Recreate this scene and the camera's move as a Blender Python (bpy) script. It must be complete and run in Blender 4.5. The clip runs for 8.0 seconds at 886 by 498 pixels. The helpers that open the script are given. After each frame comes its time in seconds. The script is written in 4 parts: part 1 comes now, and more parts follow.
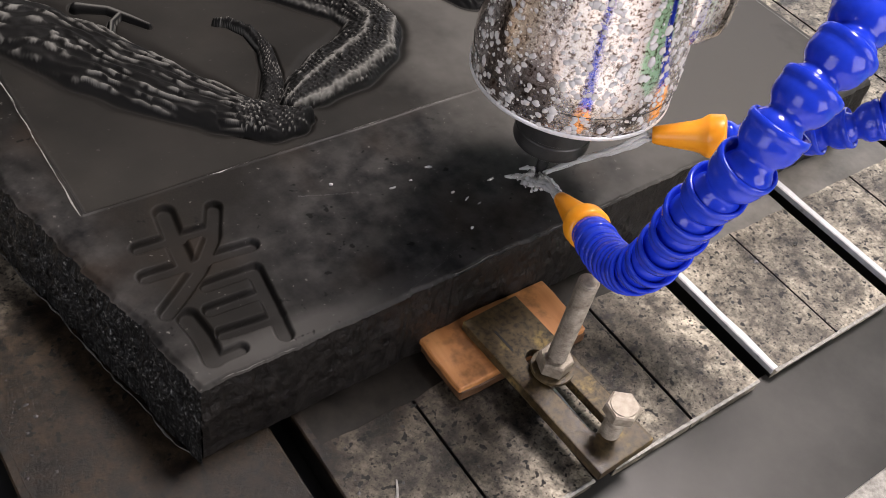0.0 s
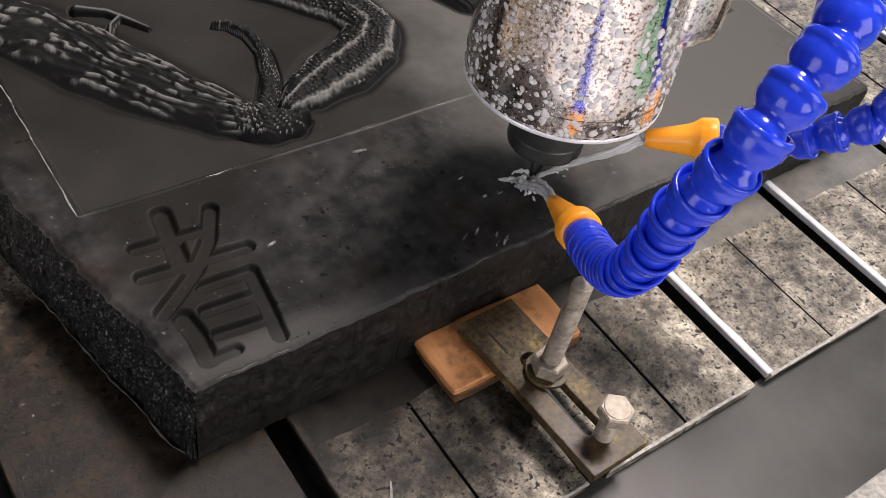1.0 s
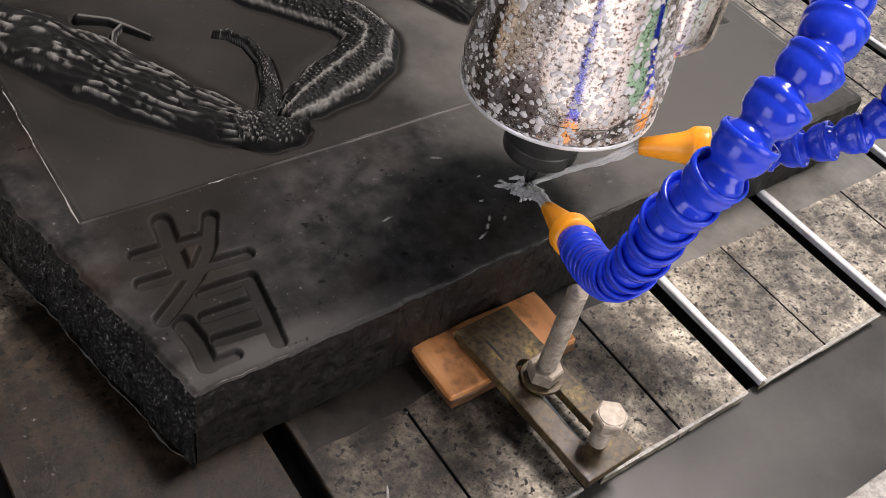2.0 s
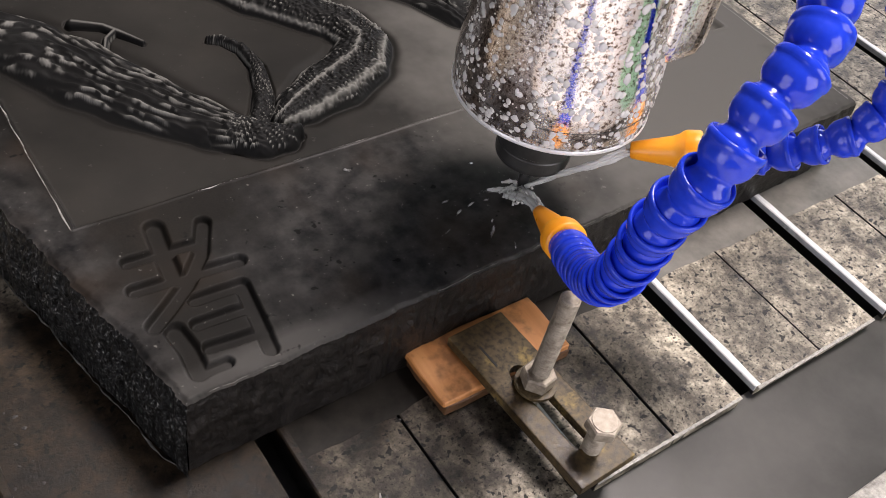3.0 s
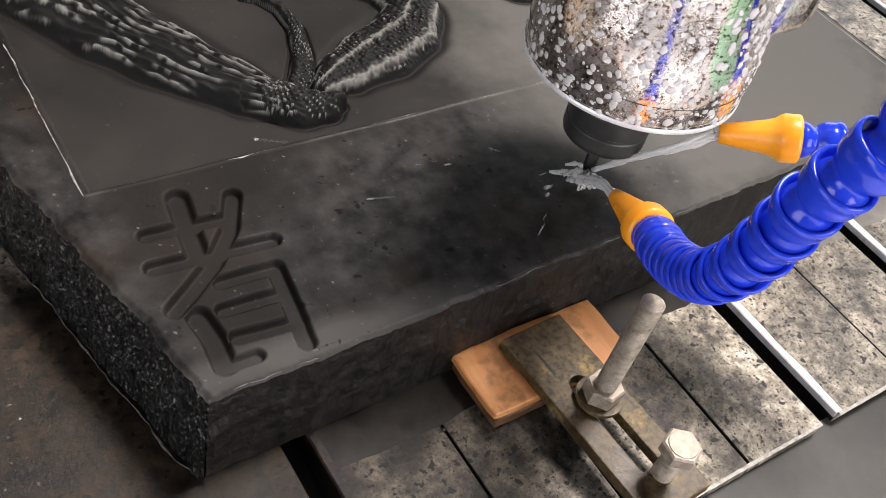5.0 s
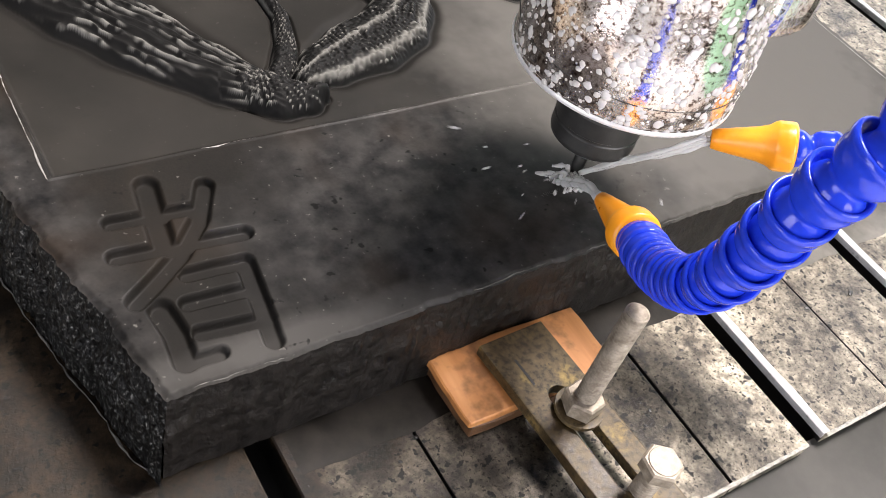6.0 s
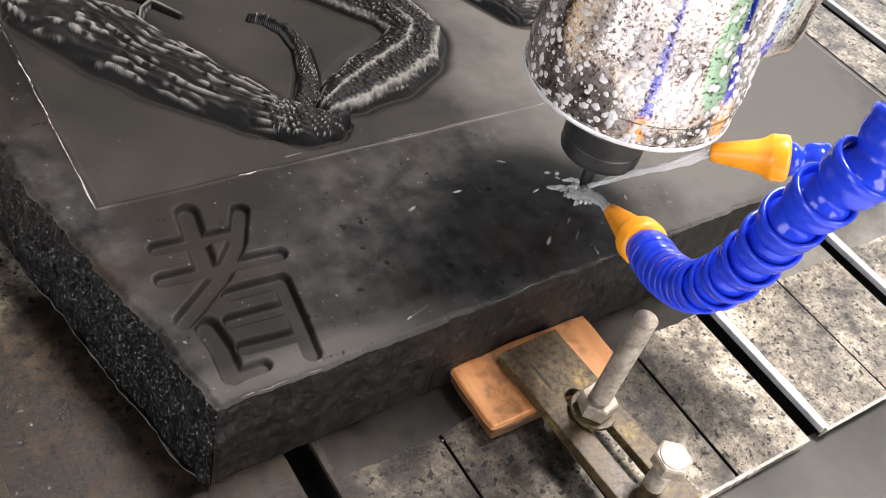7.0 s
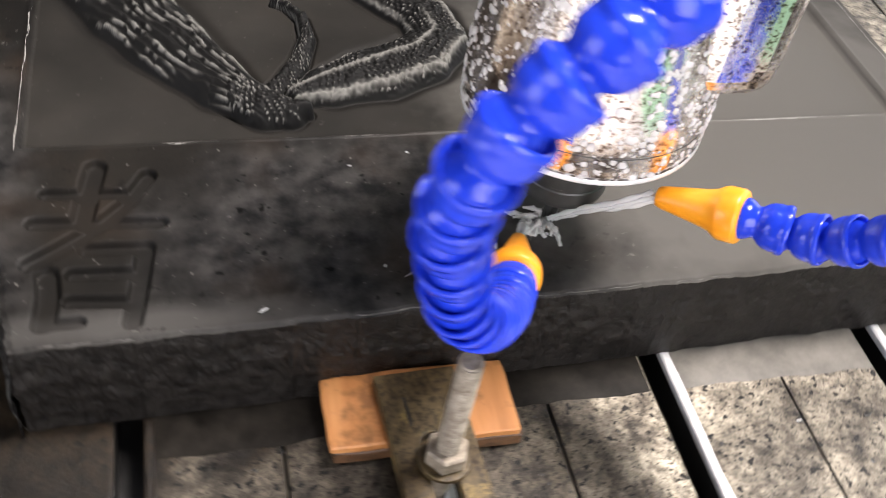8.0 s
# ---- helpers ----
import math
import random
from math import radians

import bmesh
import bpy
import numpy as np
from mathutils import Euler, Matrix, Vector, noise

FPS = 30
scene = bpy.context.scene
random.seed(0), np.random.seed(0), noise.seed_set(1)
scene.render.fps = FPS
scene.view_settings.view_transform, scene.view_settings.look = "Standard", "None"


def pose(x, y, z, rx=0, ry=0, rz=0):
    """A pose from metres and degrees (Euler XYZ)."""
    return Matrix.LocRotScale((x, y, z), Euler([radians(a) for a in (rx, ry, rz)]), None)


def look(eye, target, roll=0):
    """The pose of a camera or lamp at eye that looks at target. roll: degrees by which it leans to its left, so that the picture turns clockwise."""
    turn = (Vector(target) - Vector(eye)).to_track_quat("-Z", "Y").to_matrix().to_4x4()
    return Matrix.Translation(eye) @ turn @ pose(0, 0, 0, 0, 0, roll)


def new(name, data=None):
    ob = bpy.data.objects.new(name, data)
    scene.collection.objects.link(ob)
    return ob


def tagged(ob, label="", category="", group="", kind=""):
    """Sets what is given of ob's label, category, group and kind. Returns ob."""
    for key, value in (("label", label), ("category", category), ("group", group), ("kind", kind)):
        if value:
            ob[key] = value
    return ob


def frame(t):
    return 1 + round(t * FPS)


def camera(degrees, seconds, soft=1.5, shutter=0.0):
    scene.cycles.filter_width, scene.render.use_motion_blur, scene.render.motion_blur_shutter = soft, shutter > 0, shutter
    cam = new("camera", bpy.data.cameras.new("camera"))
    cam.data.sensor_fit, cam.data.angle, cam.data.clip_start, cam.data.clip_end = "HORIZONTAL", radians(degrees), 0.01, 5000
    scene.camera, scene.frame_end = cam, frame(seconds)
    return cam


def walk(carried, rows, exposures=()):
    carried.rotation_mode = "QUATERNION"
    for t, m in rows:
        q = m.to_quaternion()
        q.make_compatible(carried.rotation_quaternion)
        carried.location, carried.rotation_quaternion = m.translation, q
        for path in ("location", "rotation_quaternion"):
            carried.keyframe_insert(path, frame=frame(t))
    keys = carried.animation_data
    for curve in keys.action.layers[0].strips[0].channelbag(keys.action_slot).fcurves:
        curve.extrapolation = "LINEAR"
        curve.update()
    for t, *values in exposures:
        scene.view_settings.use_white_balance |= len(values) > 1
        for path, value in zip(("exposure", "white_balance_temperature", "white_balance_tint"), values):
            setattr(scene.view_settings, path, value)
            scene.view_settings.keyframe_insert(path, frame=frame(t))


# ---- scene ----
cam = camera(48.7, 8.0, 0.9, 0.4)
PATH = [
    (0, (-0.117, -0.278, 0.498), (0.848, 0.717, -0.944), 12.7),
    (0.5, (-0.113, -0.28, 0.499), (0.846, 0.724, -0.941), 12.5),
    (1, (-0.115, -0.283, 0.499), (0.849, 0.723, -0.936), 12.7),
    (1.5, (-0.119, -0.287, 0.502), (0.848, 0.726, -0.926), 12.9),
    (3, (-0.113, -0.286, 0.507), (0.86, 0.727, -0.917), 12.9),
    (3.5, (-0.115, -0.289, 0.505), (0.855, 0.739, -0.91), 12.7),
    (4, (-0.114, -0.278, 0.498), (0.851, 0.75, -0.921), 12.9),
    (4.5, (-0.115, -0.247, 0.469), (0.855, 0.77, -0.954), 14.2),
    (6, (-0.094, -0.231, 0.43), (0.904, 0.78, -0.977), 18.5),
    (6.5, (-0.108, -0.242, 0.443), (0.883, 0.783, -0.958), 17.7),
    (7, (-0.122, -0.243, 0.456), (0.882, 0.784, -0.935), 16.9),
    (7.5, (-0.067, -0.275, 0.467), (0.79, 0.856, -0.942), 12.5),
    (8, (0.093, -0.312, 0.448), (0.568, 1.007, -0.979), 10.4),
]
EXPOSURE = [(0, 0.07, 6500, 20), (1.5, 0.13, 6500, 20), (4.0, 0.2, 6500, 19), (4.7, 0.4, 6500, 18), (5.8, 0.8, 6500, 17), (7.0, 0.92, 6500, 17), (8.0, 0.76, 6500, 17)]
walk(cam, [(t, look(eye, target, roll)) for t, eye, target, roll in PATH], EXPOSURE)

# ------------------------------------------------------------------ light
world = bpy.data.worlds.new("sky")
scene.world = world
world.use_nodes = True
wn = world.node_tree.nodes
sky = wn.new("ShaderNodeTexSky")
sky.sky_type, sky.sun_disc = "NISHITA", False
sky.sun_elevation, sky.sun_rotation = radians(65), radians(76)
world.node_tree.links.new(sky.outputs[0], wn["Background"].inputs[0])
wn["Background"].inputs[1].default_value = 0.08
scene.view_settings.exposure = 0.0

sun = new("sun", bpy.data.lights.new("sun", "SUN"))
sun.data.energy, sun.data.angle, sun.data.color = 5.0, radians(17), (1.0, 0.95, 0.87)
sun.matrix_world = look((0.41, 0.10, 0.907), (0, 0, 0))


def area(name, eye, target, w, h, power, colour=(1, 1, 1)):
    la = bpy.data.lights.new(name, "AREA")
    la.shape, la.size, la.size_y, la.energy, la.color = "RECTANGLE", w, h, power, colour
    ob = new(name, la)
    ob.matrix_world = look(eye, target)
    return ob


area("east_opening_lamp", (3.9, 1.7, 0.9), (0, 1.0, 0.3), 4.2, 1.9, 40, (0.97, 0.98, 1.0))
# added fill for the surfaces facing the camera; no real source is known
area("south_fill_lamp", (0.9, -3.9, 1.3), (0.3, 0, 0.1), 3.0, 3.2, 120, (1.0, 0.98, 0.95))
area("west_doorway_lamp", (-3.95, -1.0, 0.75), (0.2, -0.6, 0.4), 2.3, 2.9, 60, (0.98, 0.99, 1.0))


# ------------------------------------------------------------------ materials
def material(name, rough=0.6, metal=0.0, **more):
    m = bpy.data.materials.new(name)
    m.use_nodes = True
    b = m.node_tree.nodes["Principled BSDF"]
    b.inputs["Roughness"].default_value, b.inputs["Metallic"].default_value = rough, metal
    for key, value in more.items():
        b.inputs[key.replace("_", " ")].default_value = value
    return m, m.node_tree.nodes, m.node_tree.links, b


def ramp(nodes, stops, interpolation="LINEAR"):
    r = nodes.new("ShaderNodeValToRGB")
    r.color_ramp.interpolation = interpolation
    e = r.color_ramp.elements
    while len(e) < len(stops):
        e.new(0.5)
    for k, (p, c) in zip(e, stops):
        k.position, k.color = p, (*((c,) * 3 if isinstance(c, (int, float)) else c), 1)
    return r


def noise_tex(nodes, links, scale, detail=6, rough=0.6, vector=None, stretch=None):
    n = nodes.new("ShaderNodeTexNoise")
    n.inputs["Scale"].default_value, n.inputs["Detail"].default_value, n.inputs["Roughness"].default_value = scale, detail, rough
    src = vector
    if src is None:
        src = nodes.new("ShaderNodeTexCoord").outputs["Object"]
    if stretch:
        mp = nodes.new("ShaderNodeMapping")
        mp.inputs["Scale"].default_value = stretch
        links.new(src, mp.inputs[0])
        src = mp.outputs[0]
    links.new(src, n.inputs["Vector"])
    return n


def mix(nodes, links, fac, a, b, how="MIX"):
    m = nodes.new("ShaderNodeMix")
    m.data_type, m.blend_type = "RGBA", how
    for socket, value in ((m.inputs[0], fac), (m.inputs[6], a), (m.inputs[7], b)):
        if isinstance(value, (int, float)):
            socket.default_value = value
        elif isinstance(value, tuple):
            socket.default_value = (*value, 1)
        else:
            links.new(value, socket)
    return m.outputs[2]


def bump(nodes, links, bsdf, height, strength=0.3, distance=0.001):
    bp = nodes.new("ShaderNodeBump")
    bp.inputs["Strength"].default_value, bp.inputs["Distance"].default_value = strength, distance
    links.new(height, bp.inputs["Height"])
    links.new(bp.outputs[0], bsdf.inputs["Normal"])


def world_pos(nodes):
    return nodes.new("ShaderNodeNewGeometry").outputs["Position"]


def blot(nodes, links, centre, radii, soft, wobble=0.25, scale=14.0):
    """A stain with a wavering outline: 1 inside, 0 outside."""
    pos = world_pos(nodes)
    n = noise_tex(nodes, links, scale, 4, 0.6, pos)
    off = nodes.new("ShaderNodeVectorMath")
    off.operation = "SUBTRACT"
    links.new(pos, off.inputs[0])
    off.inputs[1].default_value = centre
    sc = nodes.new("ShaderNodeVectorMath")
    sc.operation = "DIVIDE"
    links.new(off.outputs[0], sc.inputs[0])
    sc.inputs[1].default_value = radii
    ln = nodes.new("ShaderNodeVectorMath")
    ln.operation = "LENGTH"
    links.new(sc.outputs[0], ln.inputs[0])
    ad = nodes.new("ShaderNodeMath")
    ad.operation = "MULTIPLY_ADD"
    links.new(n.outputs[0], ad.inputs[0])
    ad.inputs[1].default_value = wobble * 4
    links.new(ln.outputs["Value"], ad.inputs[2])
    r = ramp(nodes, [(0.0, 1.0), (1.0, 0.0)])
    mr = nodes.new("ShaderNodeMapRange")
    mr.inputs["From Min"].default_value = 1.0 + wobble * 2 - soft
    mr.inputs["From Max"].default_value = 1.0 + wobble * 2 + soft
    links.new(ad.outputs[0], mr.inputs["Value"])
    links.new(mr.outputs[0], r.inputs[0])
    return r.outputs[0]


def attribute(nodes, name):
    a = nodes.new("ShaderNodeAttribute")
    a.attribute_name = name
    return a.outputs["Fac"]


def make_granite():
    """Black stone under a film of grey slurry; clean on the relief, pale on its crests, wet round the cutter."""
    m, n, l, b = material("black_granite", 0.45)
    fine = noise_tex(n, l, 900, 3, 0.7)
    mid = noise_tex(n, l, 60, 5, 0.6)
    big = noise_tex(n, l, 9, 4, 0.6)
    dust = ramp(n, [(0.3, (0.0020, 0.0018, 0.0015)), (0.7, (0.0110, 0.0095, 0.0075))])
    l.new(big.outputs[0], dust.inputs[0])
    grain = ramp(n, [(0.38, 0.6), (0.62, 1.2)])
    l.new(fine.outputs[0], grain.inputs[0])
    dusty = mix(n, l, 0.7, dust.outputs[0], grain.outputs[0], "MULTIPLY")
    wet = ramp(n, [(0.34, (0.007, 0.007, 0.0072)), (0.68, (0.042, 0.040, 0.038))])
    l.new(mid.outputs[0], wet.inputs[0])
    wash = blot(n, l, (0.215, 0.06, 0.065), (0.135, 0.088, 0.2), 0.22, 0.2, 22)
    left = blot(n, l, (-0.035, 0.09, 0.04), (0.04, 0.13, 0.2), 0.3, 0.2, 20)
    both = mix(n, l, 1.0, wash, left, "LIGHTEN")
    colour = mix(n, l, both, dusty, wet.outputs[0])
    brown = noise_tex(n, l, 17, 3, 0.5)
    bm_ = ramp(n, [(0.50, 0.0), (0.72, 0.5)])
    l.new(brown.outputs[0], bm_.inputs[0])
    colour = mix(n, l, bm_.outputs[0], colour, (0.025, 0.017, 0.0115))
    pale = blot(n, l, (0.060, 0.006, 0.065), (0.075, 0.011, 0.2), 0.5, 0.3, 40)
    colour = mix(n, l, pale, colour, (0.048, 0.046, 0.043))
    pits = noise_tex(n, l, 130, 2, 0.5)
    pk = ramp(n, [(0.27, 0.15), (0.32, 1.0)])
    l.new(pits.outputs[0], pk.inputs[0])
    colour = mix(n, l, 1.0, colour, pk.outputs[0], "MULTIPLY")
    motes = noise_tex(n, l, 240, 3, 0.55)
    mk = ramp(n, [(0.69, 0.0), (0.74, 0.8)])
    l.new(motes.outputs[0], mk.inputs[0])
    colour = mix(n, l, mk.outputs[0], colour, (0.12, 0.115, 0.105))
    pale_ground = ramp(n, [(0.3, (0.0105, 0.0098, 0.0085)), (0.7, (0.026, 0.024, 0.021))])
    l.new(big.outputs[0], pale_ground.inputs[0])
    colour = mix(n, l, attribute(n, "field"), colour, pale_ground.outputs[0])
    # pale sheen of the sky, painted over the slab right of the cutter
    sky_sheen = blot(n, l, (0.455, 0.165, 0.065), (0.19, 0.20, 0.2), 0.25, 0.2, 16)
    colour = mix(n, l, sky_sheen, colour, (0.098, 0.093, 0.084))
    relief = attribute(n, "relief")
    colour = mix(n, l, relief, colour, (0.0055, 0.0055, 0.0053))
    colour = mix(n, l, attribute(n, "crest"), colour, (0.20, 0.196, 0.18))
    # shade of the carved strokes and the relief's foot, put into the colour
    colour = mix(n, l, attribute(n, "groove_shade"), colour, (0.0070, 0.0065, 0.0058))
    l.new(colour, b.inputs["Base Color"])
    rr = ramp(n, [(0.0, 0.62), (1.0, 0.36)])
    l.new(both, rr.inputs[0])
    l.new(rr.outputs[0], b.inputs["Roughness"])
    b.inputs["Specular IOR Level"].default_value = 0.12
    bump(n, l, b, mid.outputs[0], 0.25, 0.0006)
    return m


def make_rough_granite():
    m, n, l, b = material("broken_granite", 0.33)
    fine = noise_tex(n, l, 520, 4, 0.75)
    mid = noise_tex(n, l, 130, 5, 0.7)
    c = ramp(n, [(0.44, (0.0012, 0.0012, 0.0012)), (0.57, (0.006, 0.006, 0.0056)), (0.66, (0.22, 0.22, 0.21))])
    l.new(fine.outputs[0], c.inputs[0])
    l.new(c.outputs[0], b.inputs["Base Color"])
    b.inputs["Specular IOR Level"].default_value = 0.2
    bump(n, l, b, mid.outputs[0], 0.9, 0.003)
    return m


def make_table():
    m, n, l, b = material("wet_cast_iron_table", 0.5)
    pits = noise_tex(n, l, 380, 6, 0.75)
    mid = noise_tex(n, l, 34, 8, 0.7)
    big = noise_tex(n, l, 7, 4, 0.6, world_pos(n))
    tone = ramp(n, [(0.38, (0.085, 0.070, 0.052)), (0.48, (0.31, 0.268, 0.205)), (0.60, (0.62, 0.55, 0.43))])
    l.new(mid.outputs[0], tone.inputs[0])
    gran = noise_tex(n, l, 120, 4, 0.65)
    gk = ramp(n, [(0.38, 0.45), (0.5, 1.0), (0.62, 1.35)])
    l.new(gran.outputs[0], gk.inputs[0])
    speck = ramp(n, [(0.36, 0.2), (0.46, 0.85), (0.56, 1.1), (0.66, 1.5)])
    l.new(pits.outputs[0], speck.inputs[0])
    c = mix(n, l, 0.8, tone.outputs[0], speck.outputs[0], "MULTIPLY")
    c = mix(n, l, 0.85, c, gk.outputs[0], "MULTIPLY")
    stain = ramp(n, [(0.44, 1.0), (0.6, 0.3)])
    l.new(big.outputs[0], stain.inputs[0])
    c = mix(n, l, 0.75, c, stain.outputs[0], "MULTIPLY")
    # left of the slab: wet slurry, with the shade there painted in as well
    wet = mix(n, l, 1.0, blot(n, l, (-0.06, 0.03, 0), (0.27, 0.16, 0.2), 0.35, 0.25, 16), blot(n, l, (-0.19, -0.03, 0), (0.27, 0.24, 0.2), 0.35, 0.25, 16), "LIGHTEN")
    dark = mix(n, l, 1.0, c, (0.046, 0.034, 0.022), "MULTIPLY")
    soak = mix(n, l, 1.0, blot(n, l, (0.12, -0.03, 0), (0.12, 0.085, 0.2), 0.3, 0.25, 30), blot(n, l, (0.268, -0.060, 0), (0.052, 0.062, 0.2), 0.4, 0.35, 45), "LIGHTEN")
    wet = mix(n, l, 1.0, wet, mix(n, l, 0.80, (0, 0, 0), soak), "LIGHTEN")
    chips = noise_tex(n, l, 170, 2, 0.5, world_pos(n))
    ck = ramp(n, [(0.355, 0.04), (0.385, 1.0)])
    l.new(chips.outputs[0], ck.inputs[0])
    c = mix(n, l, 1.0, c, ck.outputs[0], "MULTIPLY")
    pin = noise_tex(n, l, 430, 2, 0.5, world_pos(n))
    pq = ramp(n, [(0.34, 0.10), (0.39, 1.0)])
    l.new(pin.outputs[0], pq.inputs[0])
    c = mix(n, l, 1.0, c, pq.outputs[0], "MULTIPLY")
    dark = mix(n, l, 1.0, dark, ck.outputs[0], "MULTIPLY")
    l.new(mix(n, l, wet, c, dark), b.inputs["Base Color"])
    rr = ramp(n, [(0.35, 0.28), (0.65, 0.55)])
    l.new(mid.outputs[0], rr.inputs[0])
    l.new(rr.outputs[0], b.inputs["Roughness"])
    b.inputs["Specular IOR Level"].default_value = 0.25
    bump(n, l, b, pits.outputs[0], 0.5, 0.001)
    return m


def make_plain(name, lo, hi, scale, rough, metal=0.0, bump_s=0.2, bump_d=0.0005, stretch=None, **more):
    m, n, l, b = material(name, rough, metal, **more)
    t = noise_tex(n, l, scale, 6, 0.65, None, stretch)
    c = ramp(n, [(0.3, lo), (0.7, hi)])
    l.new(t.outputs[0], c.inputs[0])
    l.new(c.outputs[0], b.inputs["Base Color"])
    r = ramp(n, [(0.3, rough * 0.8), (0.7, min(1, rough * 1.25))])
    l.new(t.outputs[0], r.inputs[0])
    l.new(r.outputs[0], b.inputs["Roughness"])
    if bump_s:
        bump(n, l, b, t.outputs[0], bump_s, bump_d)
    return m


def make_water():
    m, n, l, b = material("clear_water", 0.04)
    b.inputs["Base Color"].default_value = (0.93, 0.94, 0.94, 1)
    b.inputs["Transmission Weight"].default_value = 0.55
    b.inputs["IOR"].default_value = 1.33
    t = noise_tex(n, l, 260, 3, 0.5)
    bump(n, l, b, t.outputs[0], 0.5, 0.001)
    return m


def make_foam():
    m, n, l, b = material("white_foaming_water", 0.18)
    b.inputs["Base Color"].default_value = (0.95, 0.95, 0.94, 1)
    b.inputs["Transmission Weight"].default_value = 0.7
    b.inputs["IOR"].default_value = 1.33
    t = noise_tex(n, l, 500, 4, 0.6)
    bump(n, l, b, t.outputs[0], 0.8, 0.001)
    return m


def make_chrome():
    """Polished steel, streaked and specked with dried splashes."""
    m, n, l, b = material("splashed_polished_steel", 0.1, 1.0)
    film = noise_tex(n, l, 40, 6, 0.7, None, (1, 1, 0.25))
    speck = noise_tex(n, l, 420, 4, 0.65)
    c = ramp(n, [(0.38, (0.16, 0.12, 0.10)), (0.46, (0.78, 0.71, 0.67)), (0.52, (0.98, 0.95, 0.93)), (0.64, (0.98, 0.94, 0.92))])
    l.new(speck.outputs[0], c.inputs[0])
    tone = ramp(n, [(0.40, (0.78, 0.70, 0.67)), (0.58, (1.0, 0.99, 0.98))])
    l.new(film.outputs[0], tone.inputs[0])
    dull = ramp(n, [(0.42, 1.0), (0.62, 0.78)])
    l.new(film.outputs[0], dull.inputs[0])
    l.new(dull.outputs[0], b.inputs["Metallic"])
    l.new(mix(n, l, 1.0, c.outputs[0], tone.outputs[0], "MULTIPLY"), b.inputs["Base Color"])
    r = ramp(n, [(0.4, 0.05), (0.65, 0.22)])
    l.new(film.outputs[0], r.inputs[0])
    l.new(r.outputs[0], b.inputs["Roughness"])
    bump(n, l, b, speck.outputs[0], 0.10, 0.0004)
    return m


def make_wood():
    m, n, l, b = material("wet_plywood", 0.5)
    t = noise_tex(n, l, 60, 6, 0.6, None, (1, 0.12, 1))
    s = noise_tex(n, l, 40, 4, 0.6)
    c = ramp(n, [(0.3, (0.34, 0.13, 0.035)), (0.55, (0.50, 0.21, 0.065)), (0.75, (0.60, 0.28, 0.10))])
    l.new(t.outputs[0], c.inputs[0])
    d = ramp(n, [(0.40, 0.25), (0.50, 1.0)])
    l.new(s.outputs[0], d.inputs[0])
    l.new(mix(n, l, 0.6, c.outputs[0], d.outputs[0], "MULTIPLY"), b.inputs["Base Color"])
    bump(n, l, b, t.outputs[0], 0.3, 0.0005)
    return m


def make_plate():
    m, n, l, b = material("rusty_wet_steel_plate", 0.4, 0.0, Specular_IOR_Level=0.35)
    big = noise_tex(n, l, 38, 6, 0.65)
    fine = noise_tex(n, l, 300, 5, 0.7)
    c = ramp(n, [(0.3, (0.020, 0.013, 0.006)), (0.46, (0.060, 0.040, 0.017)), (0.58, (0.095, 0.068, 0.032)), (0.7, (0.26, 0.18, 0.055))])
    l.new(big.outputs[0], c.inputs[0])
    k = ramp(n, [(0.38, 0.25), (0.5, 1.0), (0.66, 1.3)])
    l.new(fine.outputs[0], k.inputs[0])
    l.new(mix(n, l, 0.8, c.outputs[0], k.outputs[0], "MULTIPLY"), b.inputs["Base Color"])
    r = ramp(n, [(0.35, 0.28), (0.65, 0.55)])
    l.new(big.outputs[0], r.inputs[0])
    l.new(r.outputs[0], b.inputs["Roughness"])
    bump(n, l, b, fine.outputs[0], 0.35, 0.0008)
    return m


GRANITE, ROUGH_GRANITE, TABLE = make_granite(), make_rough_granite(), make_table()
WATER, FOAM, CHROME, WOOD = make_water(), make_foam(), make_chrome(), make_wood()
FILM = make_plain("murky_water_film", (0.005, 0.0042, 0.0034), (0.020, 0.017, 0.0135), 55, 0.38, 0, 0.4, 0.0006, Specular_IOR_Level=0.12)
# lighter copy of the film: its grey sheen is put into the colour
SHEEN_FILM = make_plain("grey_sheen_water_film", (0.075, 0.070, 0.060), (0.19, 0.175, 0.15), 34, 0.35, 0, 0.2, 0.0005)
SLURRY = make_plain("grey_stone_slurry", (0.015, 0.014, 0.012), (0.052, 0.049, 0.043), 11, 0.42, 0, 0.25, 0.001, Specular_IOR_Level=0.3)
CRUST = make_plain("dried_stone_crust", (0.20, 0.19, 0.165), (0.60, 0.57, 0.52), 230, 0.7, 0, 0.9, 0.002)
EDGE = make_plain("bare_bright_metal", (0.62, 0.62, 0.62), (0.90, 0.90, 0.89), 90, 0.32, 0.2, 0.1, 0.0003)
WOOD_EDGE = make_plain("soaked_wood_edge", (0.025, 0.013, 0.006), (0.16, 0.075, 0.03), 120, 0.5, 0, 0.6, 0.001)
DARK = make_plain("glossy_black", (0.006, 0.006, 0.006), (0.018, 0.017, 0.016), 50, 0.35, 0, 0.3, 0.001)
PLATE = make_plate()
ZINC = make_plain("dull_zinc_steel", (0.13, 0.10, 0.07), (0.44, 0.385, 0.31), 150, 0.5, 0.2, 0.25, 0.0004)
BLUE = make_plain("glossy_blue_plastic", (0.010, 0.034, 0.50), (0.018, 0.055, 0.66), 90, 0.14, 0, 0.12, 0.0003, Specular_IOR_Level=0.4)
ORANGE = make_plain("orange_plastic", (0.93, 0.31, 0.012), (0.98, 0.40, 0.02), 50, 0.33, 0, 0.05, 0.0002)
